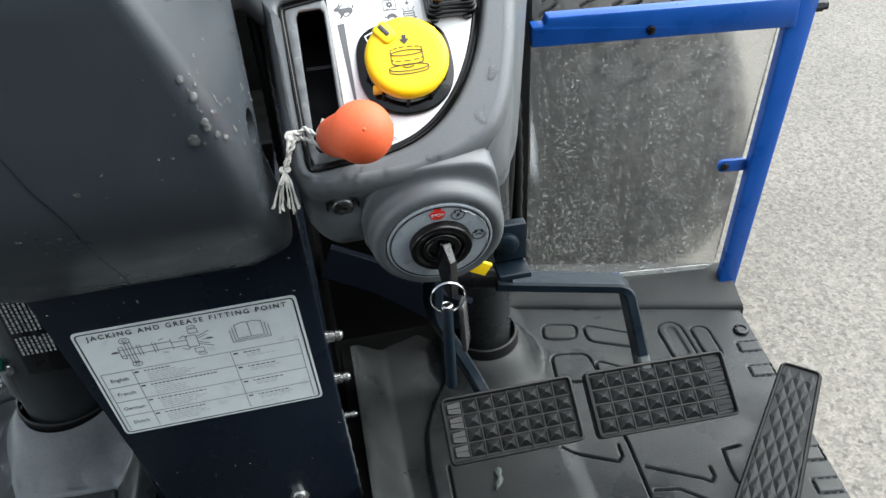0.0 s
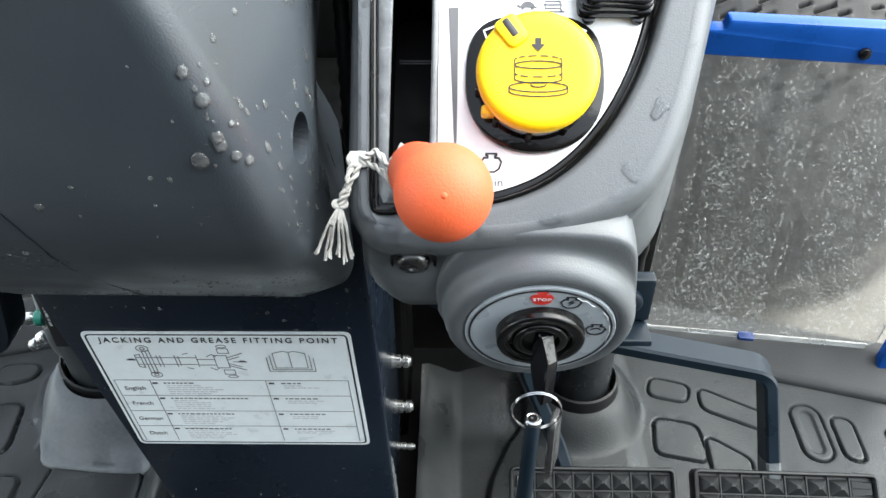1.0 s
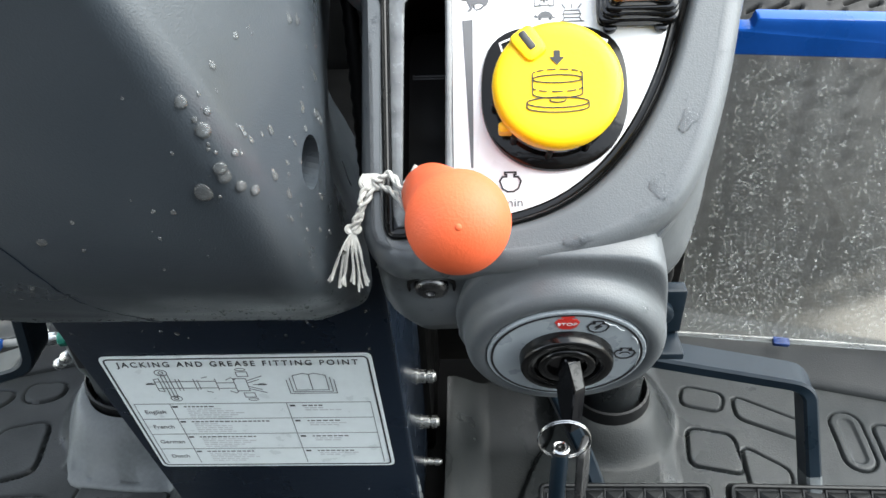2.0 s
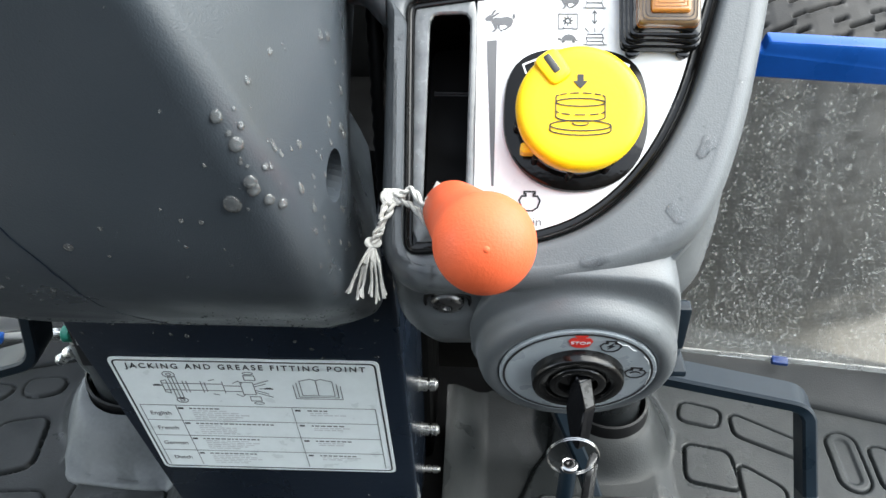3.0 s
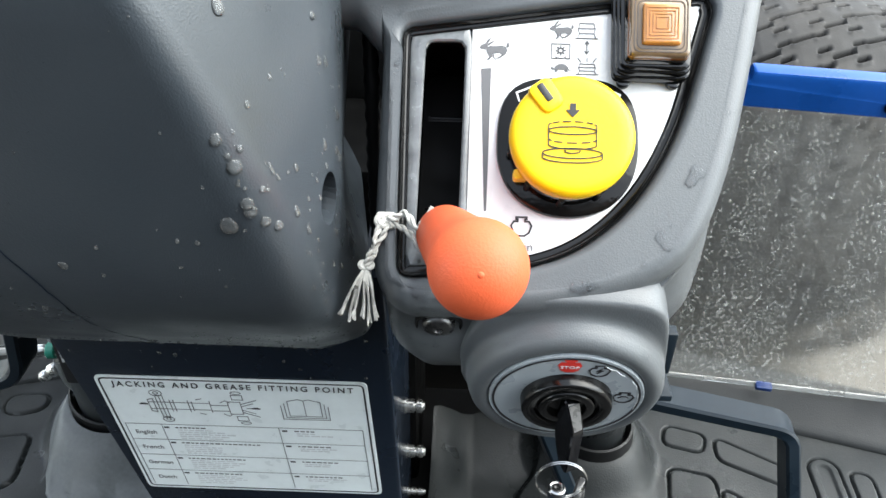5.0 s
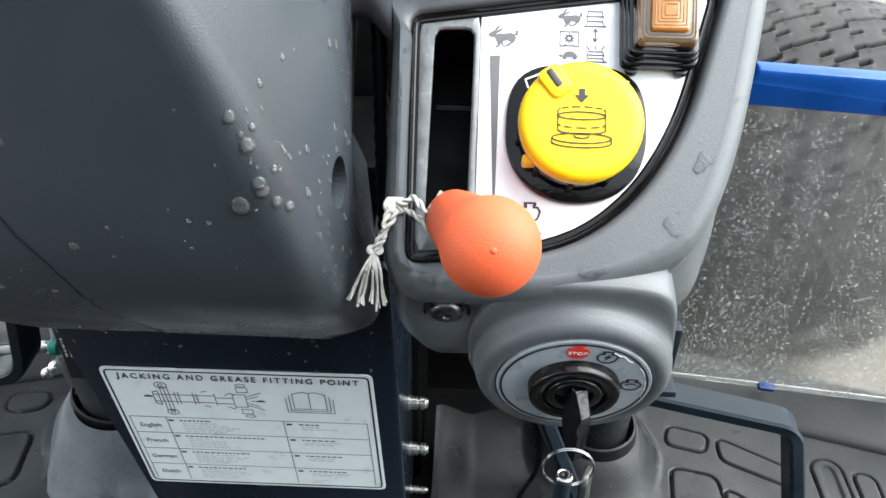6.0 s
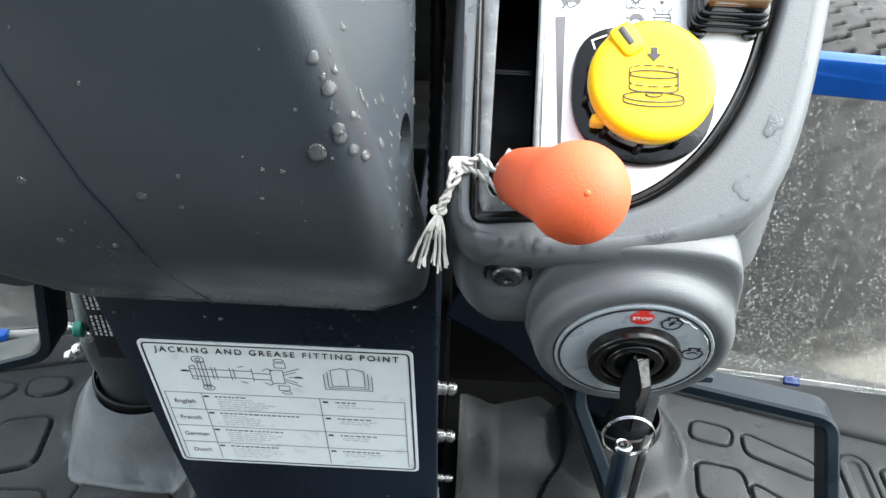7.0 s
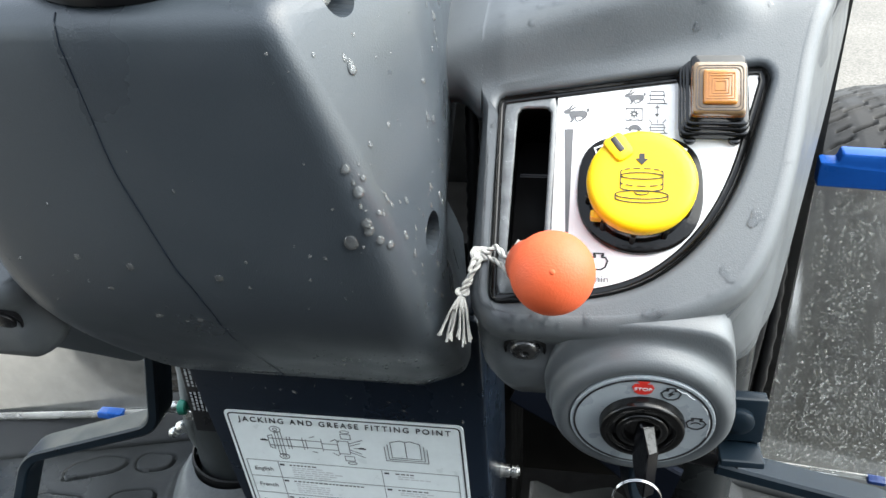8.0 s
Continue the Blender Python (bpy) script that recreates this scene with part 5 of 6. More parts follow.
# rocker switch with an amber lens
rocker = thing("rocker_switch", on_dash(0.198, -0.012, 0.0), "black rocker switch with an amber lens", "switch")
for a, b, c, d, lo, hi, r in ((0.1852, 0.2118, -0.0278, 0.0038, 0.0004, 0.0030, 0.0030), (0.1846, 0.2124, -0.0284, 0.0044, 0.0030, 0.0068, 0.0045), (0.1854, 0.2116, -0.0276, 0.0036, 0.0068, 0.0102, 0.0045), (0.1862, 0.2108, -0.0268, 0.0028, 0.0102, 0.0130, 0.0040)):
    bm = bmesh.new()
    slab(bm, rounded([(a, c), (b, c), (b, d), (a, d)], r, 5), on_dash, lo, hi, 0.0013)
    part("housing_step", bm, WET_BLACK, rocker)
for u in (0.1895, 0.2070):
    bm = bmesh.new()
    slab(bm, oval(u, -0.0280, 0.0024, 0.0022, 16), on_dash, 0.0004, 0.0032, 0.0008)
    part("foot", bm, WET_BLACK, rocker)
bm = bmesh.new()
slab(bm, rounded([(0.1875, -0.0255), (0.2085, -0.0255), (0.2085, 0.0010), (0.1875, 0.0010)], 0.0025, 4), lambda u, v, w: on_dash(u, v, w + 0.10 * (v + 0.012)), 0.011, 0.0185, 0.0012)
part("paddle", bm, WET_BLACK, rocker)
bm = bmesh.new()
RL = lambda u, v, w: on_dash(u, v, w + 0.10 * (v + 0.012))
slab(bm, rounded([(0.1880, -0.0252), (0.2080, -0.0252), (0.2080, -0.0040), (0.1880, -0.0040)], 0.002, 4), RL, 0.0184, 0.0222, 0.0010)
lens = part("lens_frame", bm, AMBER_RIM, rocker, "tan translucent lens rim")
for k, h in enumerate((0.0078, 0.0088)):
    bm = bmesh.new()
    stroke(bm, rounded([(0.1980 - h, -0.0147 - h - 0.0006), (0.1980 + h, -0.0147 - h - 0.0006), (0.1980 + h, -0.0147 + h), (0.1980 - h, -0.0147 + h)], 0.0022, 4), RL, 0.00035, 0.0220, 0.0224, True)
    part("rim_groove", bm, material("dark_lens_groove", (0.07, 0.05, 0.035), 0.3), lens, "dark groove round the lens")
bm = bmesh.new()
slab(bm, rounded([(0.1876, -0.0254), (0.2084, -0.0254), (0.2084, -0.0036), (0.1876, -0.0036)], 0.0022, 4), RL, 0.0180, 0.0194, 0.0005)
part("lens_skirt", bm, material("deep_amber", (0.16, 0.06, 0.012), 0.15, coat=0.4), lens, "deep amber lower edge")
bm = bmesh.new()
slab(bm, rounded([(0.1916, -0.0222), (0.2044, -0.0222), (0.2044, -0.0082), (0.1916, -0.0082)], 0.0012, 3), RL, 0.0222, 0.0243, 0.0008)
part("lens", bm, AMBER, lens, "amber square lens")
for k in range(4):
    bm = bmesh.new()
    h = 0.0052 - 0.0011 * k
    stroke(bm, [(0.1980 - h, -0.0152 - h), (0.1980 + h, -0.0152 - h), (0.1980 + h, -0.0152 + h), (0.1980 - h, -0.0152 + h)], RL, 0.0003, 0.0242, 0.0246, True)
    part("lens_rib", bm, AMBER, lens)

# console screw; the recess's shade is put into its seat's colour
SN = V3((0, -0.93, -0.37))
bm = bmesh.new()
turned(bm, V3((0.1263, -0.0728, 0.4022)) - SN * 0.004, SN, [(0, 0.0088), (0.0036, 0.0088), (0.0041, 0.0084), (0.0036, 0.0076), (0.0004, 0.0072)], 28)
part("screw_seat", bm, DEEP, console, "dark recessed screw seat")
bm = bmesh.new()
turned(bm, V3((0.1263, -0.0728, 0.4022)) - SN * 0.002, SN, [(0, 0.0062), (0.0022, 0.0062), (0.0034, 0.0054), (0.0040, 0.0038), (0.0040, 0.002), (0.0024, 0.0016)], 24)
part("screw", bm, material("dark_zinc", (0.10, 0.10, 0.10), 0.3, metal=0.9, var=0.3, scale=300), console, "dark metal screw head")

# throttle lever with the orange knob
lever = thing("throttle_lever", on_dash(0.1255, -0.085, 0.0), "orange teardrop throttle knob on a black lever with a cord", "lever")
K0, K1 = V3((0.1278, -0.0665, 0.4395)), V3((0.1386, -0.1225, 0.4692))
ax = (K1 - K0).normalized()
L = (K1 - K0).length
R = 0.0134
prof = [(0.0, 0.0030), (0.0004, 0.0070), (0.0016, 0.0094), (0.004, 0.0101), (0.008, 0.0103)]
prof += [(0.016, 0.0106), (0.026, 0.0109), (0.036, 0.0112), (L - 1.1 * R, 0.0116), (L - 0.85 * R, 0.0120), (L - 0.65 * R, 0.0121)]
prof += [(L + R * math.sin(a), R * math.cos(a)) for a in np.linspace(radians(-25), radians(88.5), 20)]
bm = bmesh.new()
turned(bm, K0, ax, prof, 48)
nub = V3((0.0004, -0.0104, 0.0064)).normalized()
turned(bm, K1 + nub * (R - 0.0002), nub, [(0, 0.0010), (0.0003, 0.0008), (0.0005, 0.0005), (0.00055, 0.0001)], 12)
part("knob", bm, ORANGE, lever, "orange moulded teardrop knob", sharp=70)
bm = bmesh.new()
swept(bm, smooth_path([on_dash(0.1262, -0.074, -0.026), on_dash(0.1262, -0.080, -0.004), K0 - ax * 0.002, K0 + ax * 0.006], 5), 0.003, 10)
part("stem", bm, BLACK, lever)

cord = thing("cord", (0.104, -0.056, 0.434), "white cotton cord knotted round the throttle knob", "cord")
rnd = random.Random(3)


def strand(points, r, name="strand", label=""):
    bm = bmesh.new()
    swept(bm, smooth_path(points, 6), r, 7)
    return part(name, bm, STRING, cord, label)


def twisted(points, r, turns, phase=0.0):
    """A cord of two plies wound round one another."""
    path = smooth_path(points, 12)
    bm = bmesh.new()
    for ply in (0.0, math.pi):
        line = []
        for k, p in enumerate(path):
            u, v, _ = basis(path[min(k + 1, len(path) - 1)] - path[max(k - 1, 0)])
            a = phase + ply + 2 * math.pi * turns * k / (len(path) - 1)
            line.append(p + (u * math.cos(a) + v * math.sin(a)) * r * 0.55)
        swept(bm, line, r * 0.62, 7)
    return part("strand", bm, STRING, cord)


KN1, KN2 = on_dash(0.1076, -0.0815, 0.0062), V3((0.1008, -0.0700, 0.4272))
wrap = K0 + ax * 0.0055
twisted([KN1, on_dash(0.1110, -0.0806, 0.0080), on_dash(0.1145, -0.0793, 0.0090), wrap + V3((-0.0096, -0.001, 0.0035)), wrap + V3((-0.0045, 0.004, 0.0082))], 0.00115, 2.6)
twisted([KN1, on_dash(0.1110, -0.0832, 0.0070), on_dash(0.1145, -0.0848, 0.0074), wrap + V3((-0.0098, -0.003, -0.001)), wrap + V3((-0.0055, -0.006, -0.0058))], 0.00105, 2.4, 1.0)
for off, ph in ((-0.0010, 0.0), (0.0010, 1.6)):
    twisted([KN1 + V3((off, 0, 0)), KN1.lerp(KN2, 0.35) + V3((off * 1.2, -0.0012, 0.0008)), KN1.lerp(KN2, 0.7) + V3((-off * 0.8, -0.001, 0)), KN2], 0.00105, 2.1, ph)
strand([KN1 + V3((-0.001, 0, 0.001)), KN1 + V3((-0.0018, 0.001, 0.0012)), KN1 + V3((-0.0030, 0.002, 0.0012))], 0.0010)


def knot(c, r, turns):
    """A few coils laid over one another."""
    bm = bmesh.new()
    for k in range(turns):
        a = k * 2.1
        u = V3((math.cos(a), math.sin(a) * 0.6, math.sin(a) * 0.7)).normalized()
        w = V3((0.2, -0.7, 0.7)).cross(u).normalized()
        off = V3(((k - (turns - 1) / 2) * r * 0.45, 0, 0))
        swept(bm, [c + off + (u * math.cos(t) + w * math.sin(t)) * r for t in np.linspace(0, 2 * math.pi, 19)], r * 0.46, 7)
    return part("knot", bm, STRING, cord)


knot(KN1, 0.0021, 4)
knot(KN2, 0.0013, 5)
ENDS = ((-0.0068, 0.0030), (-0.0044, 0.0002), (-0.0026, 0.0016), (0.0010, 0.0024), (0.0030, -0.0008), (0.0056, 0.0002))
for dx, dz in ENDS:
    tip = V3((0.0985 + dx, -0.0765 + rnd.uniform(-0.002, 0.001), 0.4072 + dz))
    for k in range(5):
        end = tip + V3((rnd.uniform(-0.0009, 0.0009), rnd.uniform(-0.001, 0.001), rnd.uniform(-0.0012, 0.0012)))
        mid = KN2.lerp(tip, 0.35) + V3((dx * 0.12 + rnd.uniform(-0.0004, 0.0004), -0.0014 + rnd.uniform(-0.0003, 0.0003), 0.001))
        low = KN2.lerp(tip, 0.72) + V3((dx * 0.06 + rnd.uniform(-0.0004, 0.0004), rnd.uniform(-0.0006, 0.0004), 0))
        strand([KN2, mid, low, end], rnd.uniform(0.00026, 0.00040), "fray")

# ---- ignition switch and keys ----
ign = thing("ignition_switch", BC, "black ignition switch in a silver-grey bezel", "ignition switch")
bm = bmesh.new()
rings(bm, [[on_boss(r * math.cos(2 * math.pi * k / 64), r * math.sin(2 * math.pi * k / 64), w) for k in range(64)] for r, w in ((0.0290, -0.0006), (0.0290, 0.0006), (0.0287, 0.0009), (0.012, 0.0009), (0.012, -0.0006))], False, False)
bez = part("bezel", bm, BEZEL, ign, "silver-grey printed bezel with symbols")
bm = bmesh.new()
stroke(bm, oval(0, 0, 0.0273, 0.0273, 64), lambda u, v, w: on_boss(u, v, w + 0.0008), 0.0008, closed=True)
part("bezel_ring", bm, INK, bez, "thin black ring")
# the protective film has lifted and curls along the edge
peel = random.Random(43)
bm = bmesh.new()
for a0, a1, r0 in ((64, 44, 0.0262), (34, 22, 0.0268), (14, -12, 0.0264)):
    swept(bm, smooth_path([on_boss((r0 + peel.uniform(-0.0003, 0.0003)) * math.cos(radians(a)), (r0 + peel.uniform(-0.0003, 0.0003)) * math.sin(radians(a)), 0.0013 + peel.uniform(0, 0.0008)) for a in np.linspace(a0, a1, 5)], 4), 0.00013, 6)
part("film_edge", bm, SILVER_LABEL, bez, "curled pale edge of the protective film")
bm = bmesh.new()
rings(bm, [[on_boss(r * math.cos(2 * math.pi * k / 48), r * math.sin(2 * math.pi * k / 48), w) for k in range(48)] for r, w in ((0.0172, 0.0), (0.0169, 0.0050), (0.0165, 0.0058), (0.0158, 0.0060), (0.0122, 0.0058), (0.0118, 0.0053), (0.0116, 0.0042), (0.0108, 0.0042), (0.0105, 0.0056), (0.0098, 0.0060), (0.0072, 0.0056), (0.0066, 0.0038), (0.002, 0.0036))], True, True)
part("lock_barrel", bm, material("black_barrel_plastic", (0.004, 0.004, 0.004), 0.18, spec=0.35, var=0.2, scale=80, rough_var=0.1), ign, "glossy black lock barrel", sharp=50)
IB = lambda u, v, w: on_boss(u, v, w + 0.0008)


def bolt_sign(b):
    stroke(b, engine_line(0.0097, 0.0199, 0.0037), IB, 0.0005, closed=True)
    filled(b, [(0.0106, 0.0219), (0.0084, 0.0197), (0.0095, 0.0197), (0.0087, 0.0179), (0.0111, 0.0203), (0.0099, 0.0203)], IB)


def turn_sign(b):
    stroke(b, engine_line(0.0212, 0.0020, 0.0038), IB, 0.0005, closed=True)
    stroke(b, oval(0.0212, 0.0013, 0.0019, 0.0015, 10, 0.4, 2.8), IB, 0.0004)


print_on("start_symbol", bolt_sign, INK, bez)
print_on("turn_symbol", turn_sign, INK, bez)
print_on("stop_symbol", lambda b: filled(b, engine_line(-0.0012, 0.0226, 0.0043), IB), RED, bez)
writing("STOP", 0.0024, Matrix.Translation(on_boss(-0.0012, 0.0221, 0.0014)) @ pose(0, 0, 0, 102.5, 0, 0), SILVER_LABEL, bez, 0.0068)

keys = thing("key_set", (0.1755, -0.09, 0.37), "black-headed ignition key with a split ring and two fobs", "keys")
bm = bmesh.new()
KS, KW = V3((0.5, -0.866, 0)), V3((0.866, 0.5, 0))


def on_key(s, z, w):
    """The flat of the turned key: s outwards, w through its thickness."""
    return V3((0.1761, -0.0890, z)) + KS * s + KW * w


head = rounded([(-0.0055, 0.3782), (-0.0028, 0.3768), (0.0022, 0.3662), (0.0018, 0.3415), (-0.0032, 0.3435), (-0.0074, 0.3527), (-0.0090, 0.3604), (-0.0078, 0.3703)], [0.001, 0.0008, 0.0012, 0.002, 0.003, 0.004, 0.006, 0.006], 4)
slab(bm, head, on_key, 0.0, 0.0054, 0.0005)
kh = part("key_head", bm, material("gloss_black_plastic", (0.004, 0.004, 0.005), 0.2, spec=0.3, var=0.1), keys, "black plastic key head")
bm = bmesh.new()
en = (KS * 0.905 + V3((0, 0, 0.425))).normalized()
rings(bm, [[on_key(s, z, w) + en * h for s, z, w in ((-0.0026, 0.3764, 0.0004), (-0.0026, 0.3764, 0.0051), (0.0019, 0.3668, 0.0045), (0.0019, 0.3668, 0.0010))] for h in (-0.0005, 0.0002)])
part("pale_facet", bm, material("pale_key_edge", (0.085, 0.085, 0.085), 0.28, metal=0.1, var=0.3, scale=400), kh, "paler upper edge facet", smooth=False)
RC = V3((0.1733, -0.1020, 0.3539))
bm = bmesh.new()
for off in (-0.0004, 0.0004):
    swept(bm, [RC + V3((0.0094 * math.cos(a), 0.0008 * math.sin(a) + off, 0.0094 * math.sin(a))) for a in np.linspace(0, 2 * math.pi, 40)], 0.00036, 7)
part("split_ring", bm, CHROME, keys, "thin bright split ring")
bm = bmesh.new()
FM = Matrix.Translation((0.1725, -0.1015, 0.3470)) @ pose(0, 0, 0, 84, 3, 14)
FD = (FM.to_3x3() @ V3((0, 1, 0))).normalized()
turned(bm, FM @ V3((0, -0.056, 0)), FD, [(0, 0.0016), (0.001, 0.0028), (0.004, 0.0032), (0.054, 0.0032), (0.0556, 0.0028)], 20)
fb = part("fob", bm, NAVY_ARM, keys, "dark blue rod-shaped fob")
bm = bmesh.new()
turned(bm, FM @ V3((0, -0.0006, 0)), FD, [(0, 0.0030), (0.0008, 0.0033), (0.0018, 0.0033), (0.0024, 0.0027), (0.0021, 0.0022), (0.0023, 0.0014), (0.0019, 0.0005)], 24)
part("rivet", bm, CHROME, fb, "bright rivet")
bm = bmesh.new()
FM2 = Matrix.Translation((0.1815, -0.0985, 0.3440)) @ pose(0, 0, 0, 90, -8, 68)
slab(bm, rounded([(-0.005, 0.003), (-0.006, -0.036), (0.006, -0.036), (0.005, 0.003)], 0.003, 4), lambda u, v, w: FM2 @ V3((u, v, w)), -0.0016, 0.0016, 0.0008)
part("tag", bm, material("smoked_plastic", (0.05, 0.05, 0.05), 0.15, var=0.4, scale=150), keys, "smoked plastic key tag")

# ---- pedals ----


def brake_pedal(label, x0, x1, low, high, arm, flip):
    """low and high: the (y, z) of the pad's lower and upper edge."""
    t = thing("brake_pedal", ((x0 + x1) / 2, low[0], low[1] - 0.01), label, "pedal", group="brake pedals")
    up = V3((0, high[0] - low[0], high[1] - low[1]))
    H, Wd = up.length, x1 - x0
    up.normalize()
    out = V3((1, 0, 0)).cross(up)

    def P(u, v, w):
        return V3((x0 + u, low[0], low[1] - 0.004 * flip * u / Wd)) + up * v + out * w
    bm = bmesh.new()
    o = rounded([(0, 0), (Wd, 0), (Wd, H), (0, H)], 0.0055, 4)
    rings(bm, [[P(u, v, w) for u, v in inset(o, d)] for d, w in ((0.001, -0.010), (0, -0.008), (0, 0.0032), (0.0006, 0.0044), (0.0018, 0.0046), (0.0026, 0.0038), (0.0030, 0.0006), (0.0032, 0.0))])
    pad = part("pad", bm, PEDAL_RUBBER, t, "ribbed black rubber pad")
    cols, rows = 8, 4
    mu, mv = 0.0042, 0.0042
    cw, ch = (Wd - 2 * mu) / cols, (H - 2 * mv) / rows
    q = [(-1, -1), (1, -1), (1, 1), (-1, 1)]
    for i in range(cols):
        for j in range(rows):
            bm = bmesh.new()
            cu, cv = mu + cw * (i + 0.5), mv + ch * (j + 0.5)
            worn = i == (cols - 1 if flip else 0)
            a, b, side = cw * 0.455, ch * 0.455, 1 if flip else -1
            if worn:
                # trodden flat, with a slit where the stud folded over
                low_x, high_x = -side * a, side * a
                for y0, y1 in ((-b, -0.06 * b), (0.06 * b, b)):
                    rings(bm, [[P(cu + low_x, cv + y0, -0.0002), P(cu + high_x, cv + y0 * 0.8, -0.0002), P(cu + high_x, cv + y1 * 0.8, -0.0002), P(cu + low_x, cv + y1, -0.0002)], [P(cu + low_x * 0.9, cv + y0 * 0.95, 0.0012), P(cu + high_x * 0.95, cv + y0 * 0.66, 0.0034), P(cu + high_x * 0.95, cv + y1 * 0.66, 0.0034), P(cu + low_x * 0.9, cv + y1 * 0.95, 0.0012)]], cap0=False)
            else:
                rings(bm, [[P(cu + a * x, cv + b * y, -0.0002) for x, y in q], [P(cu + a * x, cv + b * y, 0.0008) for x, y in q], [P(cu + a * 0.16 * x, cv + b * 0.16 * y, 0.0062) for x, y in q]], cap0=False)
            part("stud", bm, PEDAL_RUBBER, pad, smooth=False)
    for i in range(1, cols):
        bm = bmesh.new()
        u = mu + cw * i
        rings(bm, [[P(u - 0.0005, mv * 0.7, w), P(u + 0.0005, mv * 0.7, w), P(u + 0.0005, H - mv * 0.7, w), P(u - 0.0005, H - mv * 0.7, w)] for w in (-0.0002, 0.0017)], cap0=False)
        part("rib", bm, PEDAL_RUBBER, pad, smooth=False)
    for j in range(1, rows):
        bm = bmesh.new()
        v = mv + ch * j
        rings(bm, [[P(mu * 0.7, v - 0.0005, w), P(Wd - mu * 0.7, v - 0.0005, w), P(Wd - mu * 0.7, v + 0.0005, w), P(mu * 0.7, v + 0.0005, w)] for w in (-0.0002, 0.0016)], cap0=False)
        part("rib", bm, PEDAL_RUBBER, pad, smooth=False)
    bm = bmesh.new()
    swept(bm, bend_path(arm, 0.012), 0, flat=(0.010, 0.021) if flip else (0.021, 0.010), up=(0.0, -1.0, 0.0) if flip else (0.9, 0.3, 0.2))
    bar = part("arm", bm, NAVY_ARM, t, "dark navy bent steel arm")
    bm = bmesh.new()
    e1, e0 = V3(arm[-1]), V3(arm[-2])
    swept(bm, [e1 + (e0 - e1) * 0.02, e1 + (e0 - e1) * (0.32 if flip else 0.40)], 0, flat=(0.0103, 0.0213) if flip else (0.0213, 0.0103), up=(0.0, -1.0, 0.0) if flip else (0.9, 0.3, 0.2))
    part("worn_end", bm, SCUFFED, bar, "scuffed bare steel")
    return t


brake_pedal("black rubber brake pedal with worn edge studs", 0.1810, 0.2965, (-0.013, 0.0950), (0.033, 0.1270), [(0.193, 0.085, 0.235), (0.188, 0.078, 0.185), (0.215, 0.055, 0.128), (0.226, 0.030, 0.106)], 0)
brake_pedal("black rubber brake pedal on a long bent arm", 0.3095, 0.4390, (-0.012, 0.0900), (0.035, 0.1240), [(0.245, 0.085, 0.203), (0.362, 0.080, 0.179), (0.369, 0.028, 0.098)], 1)

# speed pedal, long and narrow
sp = thing("speed_pedal", (0.46, 0.0, 0.03), "long black rubber speed pedal with a diamond tread", "pedal")
SA, SB = V3((0.540, 0.046, 0.059)), V3((0.4075, -0.108, 0.072))
sd = (SB - SA).normalized()
ss = V3((0.0, 0.0, 1.0)).cross(sd).normalized()
su = sd.cross(ss).normalized()
su = su if su.z > 0 else -su


def on_speed(u, v, w):
    return SA + sd * u + ss * v + su * (w + 0.0)


LEN = (SB - SA).length
bm = bmesh.new()
o = rounded([(0, -0.019), (LEN, -0.024), (LEN, 0.024), (0, 0.019)], 0.008, 4)
rings(bm, [[on_speed(u, v, w) for u, v in inset(o, d)] for d, w in ((0.001, -0.012), (0, -0.010), (0, 0.002), (0.0015, 0.0040), (0.003, 0.0040), (0.0038, 0.0022))])
pad = part("pad", bm, SPEED_RUBBER, sp)
for i in range(7):
    for j in range(-3, 4):
        u = 0.020 + i * 0.0300 + (0.0150 if j % 2 else 0)
        v = j * 0.0055
        if abs(v) + 0.0030 > 0.0168 + 0.005 * u / LEN or u > LEN - 0.016:
            continue
        bm = bmesh.new()
        q = [(-1, 0), (0, -1), (1, 0), (0, 1)]
        rings(bm, [[on_speed(u + 0.0146 * a * g + 0.0006 * (1 - g), v + 0.0053 * b * g, w) for a, b in q] for g, w in ((1, 0.0018), (0.95, 0.0025), (0.3, 0.0035))], cap0=False)
        part("lozenge", bm, SPEED_RUBBER, pad, smooth=False)
bm = bmesh.new()
rod(bm, on_speed(LEN * 0.55, 0.0, -0.008), V3((0.475, -0.005, 0.018)), 0.008, 12)
part("stalk", bm, BLACK, sp)

# clutch arm on the left
bm = bmesh.new()
swept(bm, bend_path([(-0.168, 0.112, 0.285), (-0.190, 0.112, 0.172), (-0.326, 0.112, 0.122), (-0.345, 0.085, 0.052)], 0.016), 0, flat=(0.010, 0.027), up=(0.0, -1.0, 0.0))
ca_ = thing("clutch_pedal", (-0.33, 0.08, 0.04), "dark navy bent clutch pedal arm with a rubber pad", "pedal")
part("arm", bm, NAVY_ARM, ca_)
bm = bmesh.new()
box(bm, (-0.345, 0.07, 0.055), (0.11, 0.014, 0.07), 0.004, Euler((0.3, 0, 0)).to_matrix())
part("pad", bm, PEDAL_RUBBER, ca_)

# pivot bracket under the console
br = thing("pedal_bracket", (0.255, 0.08, 0.23), "navy pedal pivot bracket with a large bolt", "bracket")
bm = bmesh.new()
box(bm, (0.2555, 0.076, 0.250), (0.026, 0.010, 0.036), 0.002)
part("plate", bm, NAVY_ARM, br)
bm = bmesh.new()
turned(bm, (0.2515, 0.071, 0.252), (0, -1, 0), [(0, 0.0095), (0.004, 0.0095), (0.0055, 0.008), (0.006, 0.003)], 20)
part("bolt", bm, NAVY_ARM, br)
bm = bmesh.new()
box(bm, (0.2545, 0.065, 0.2285), (0.027, 0.022, 0.006), 0.0015)
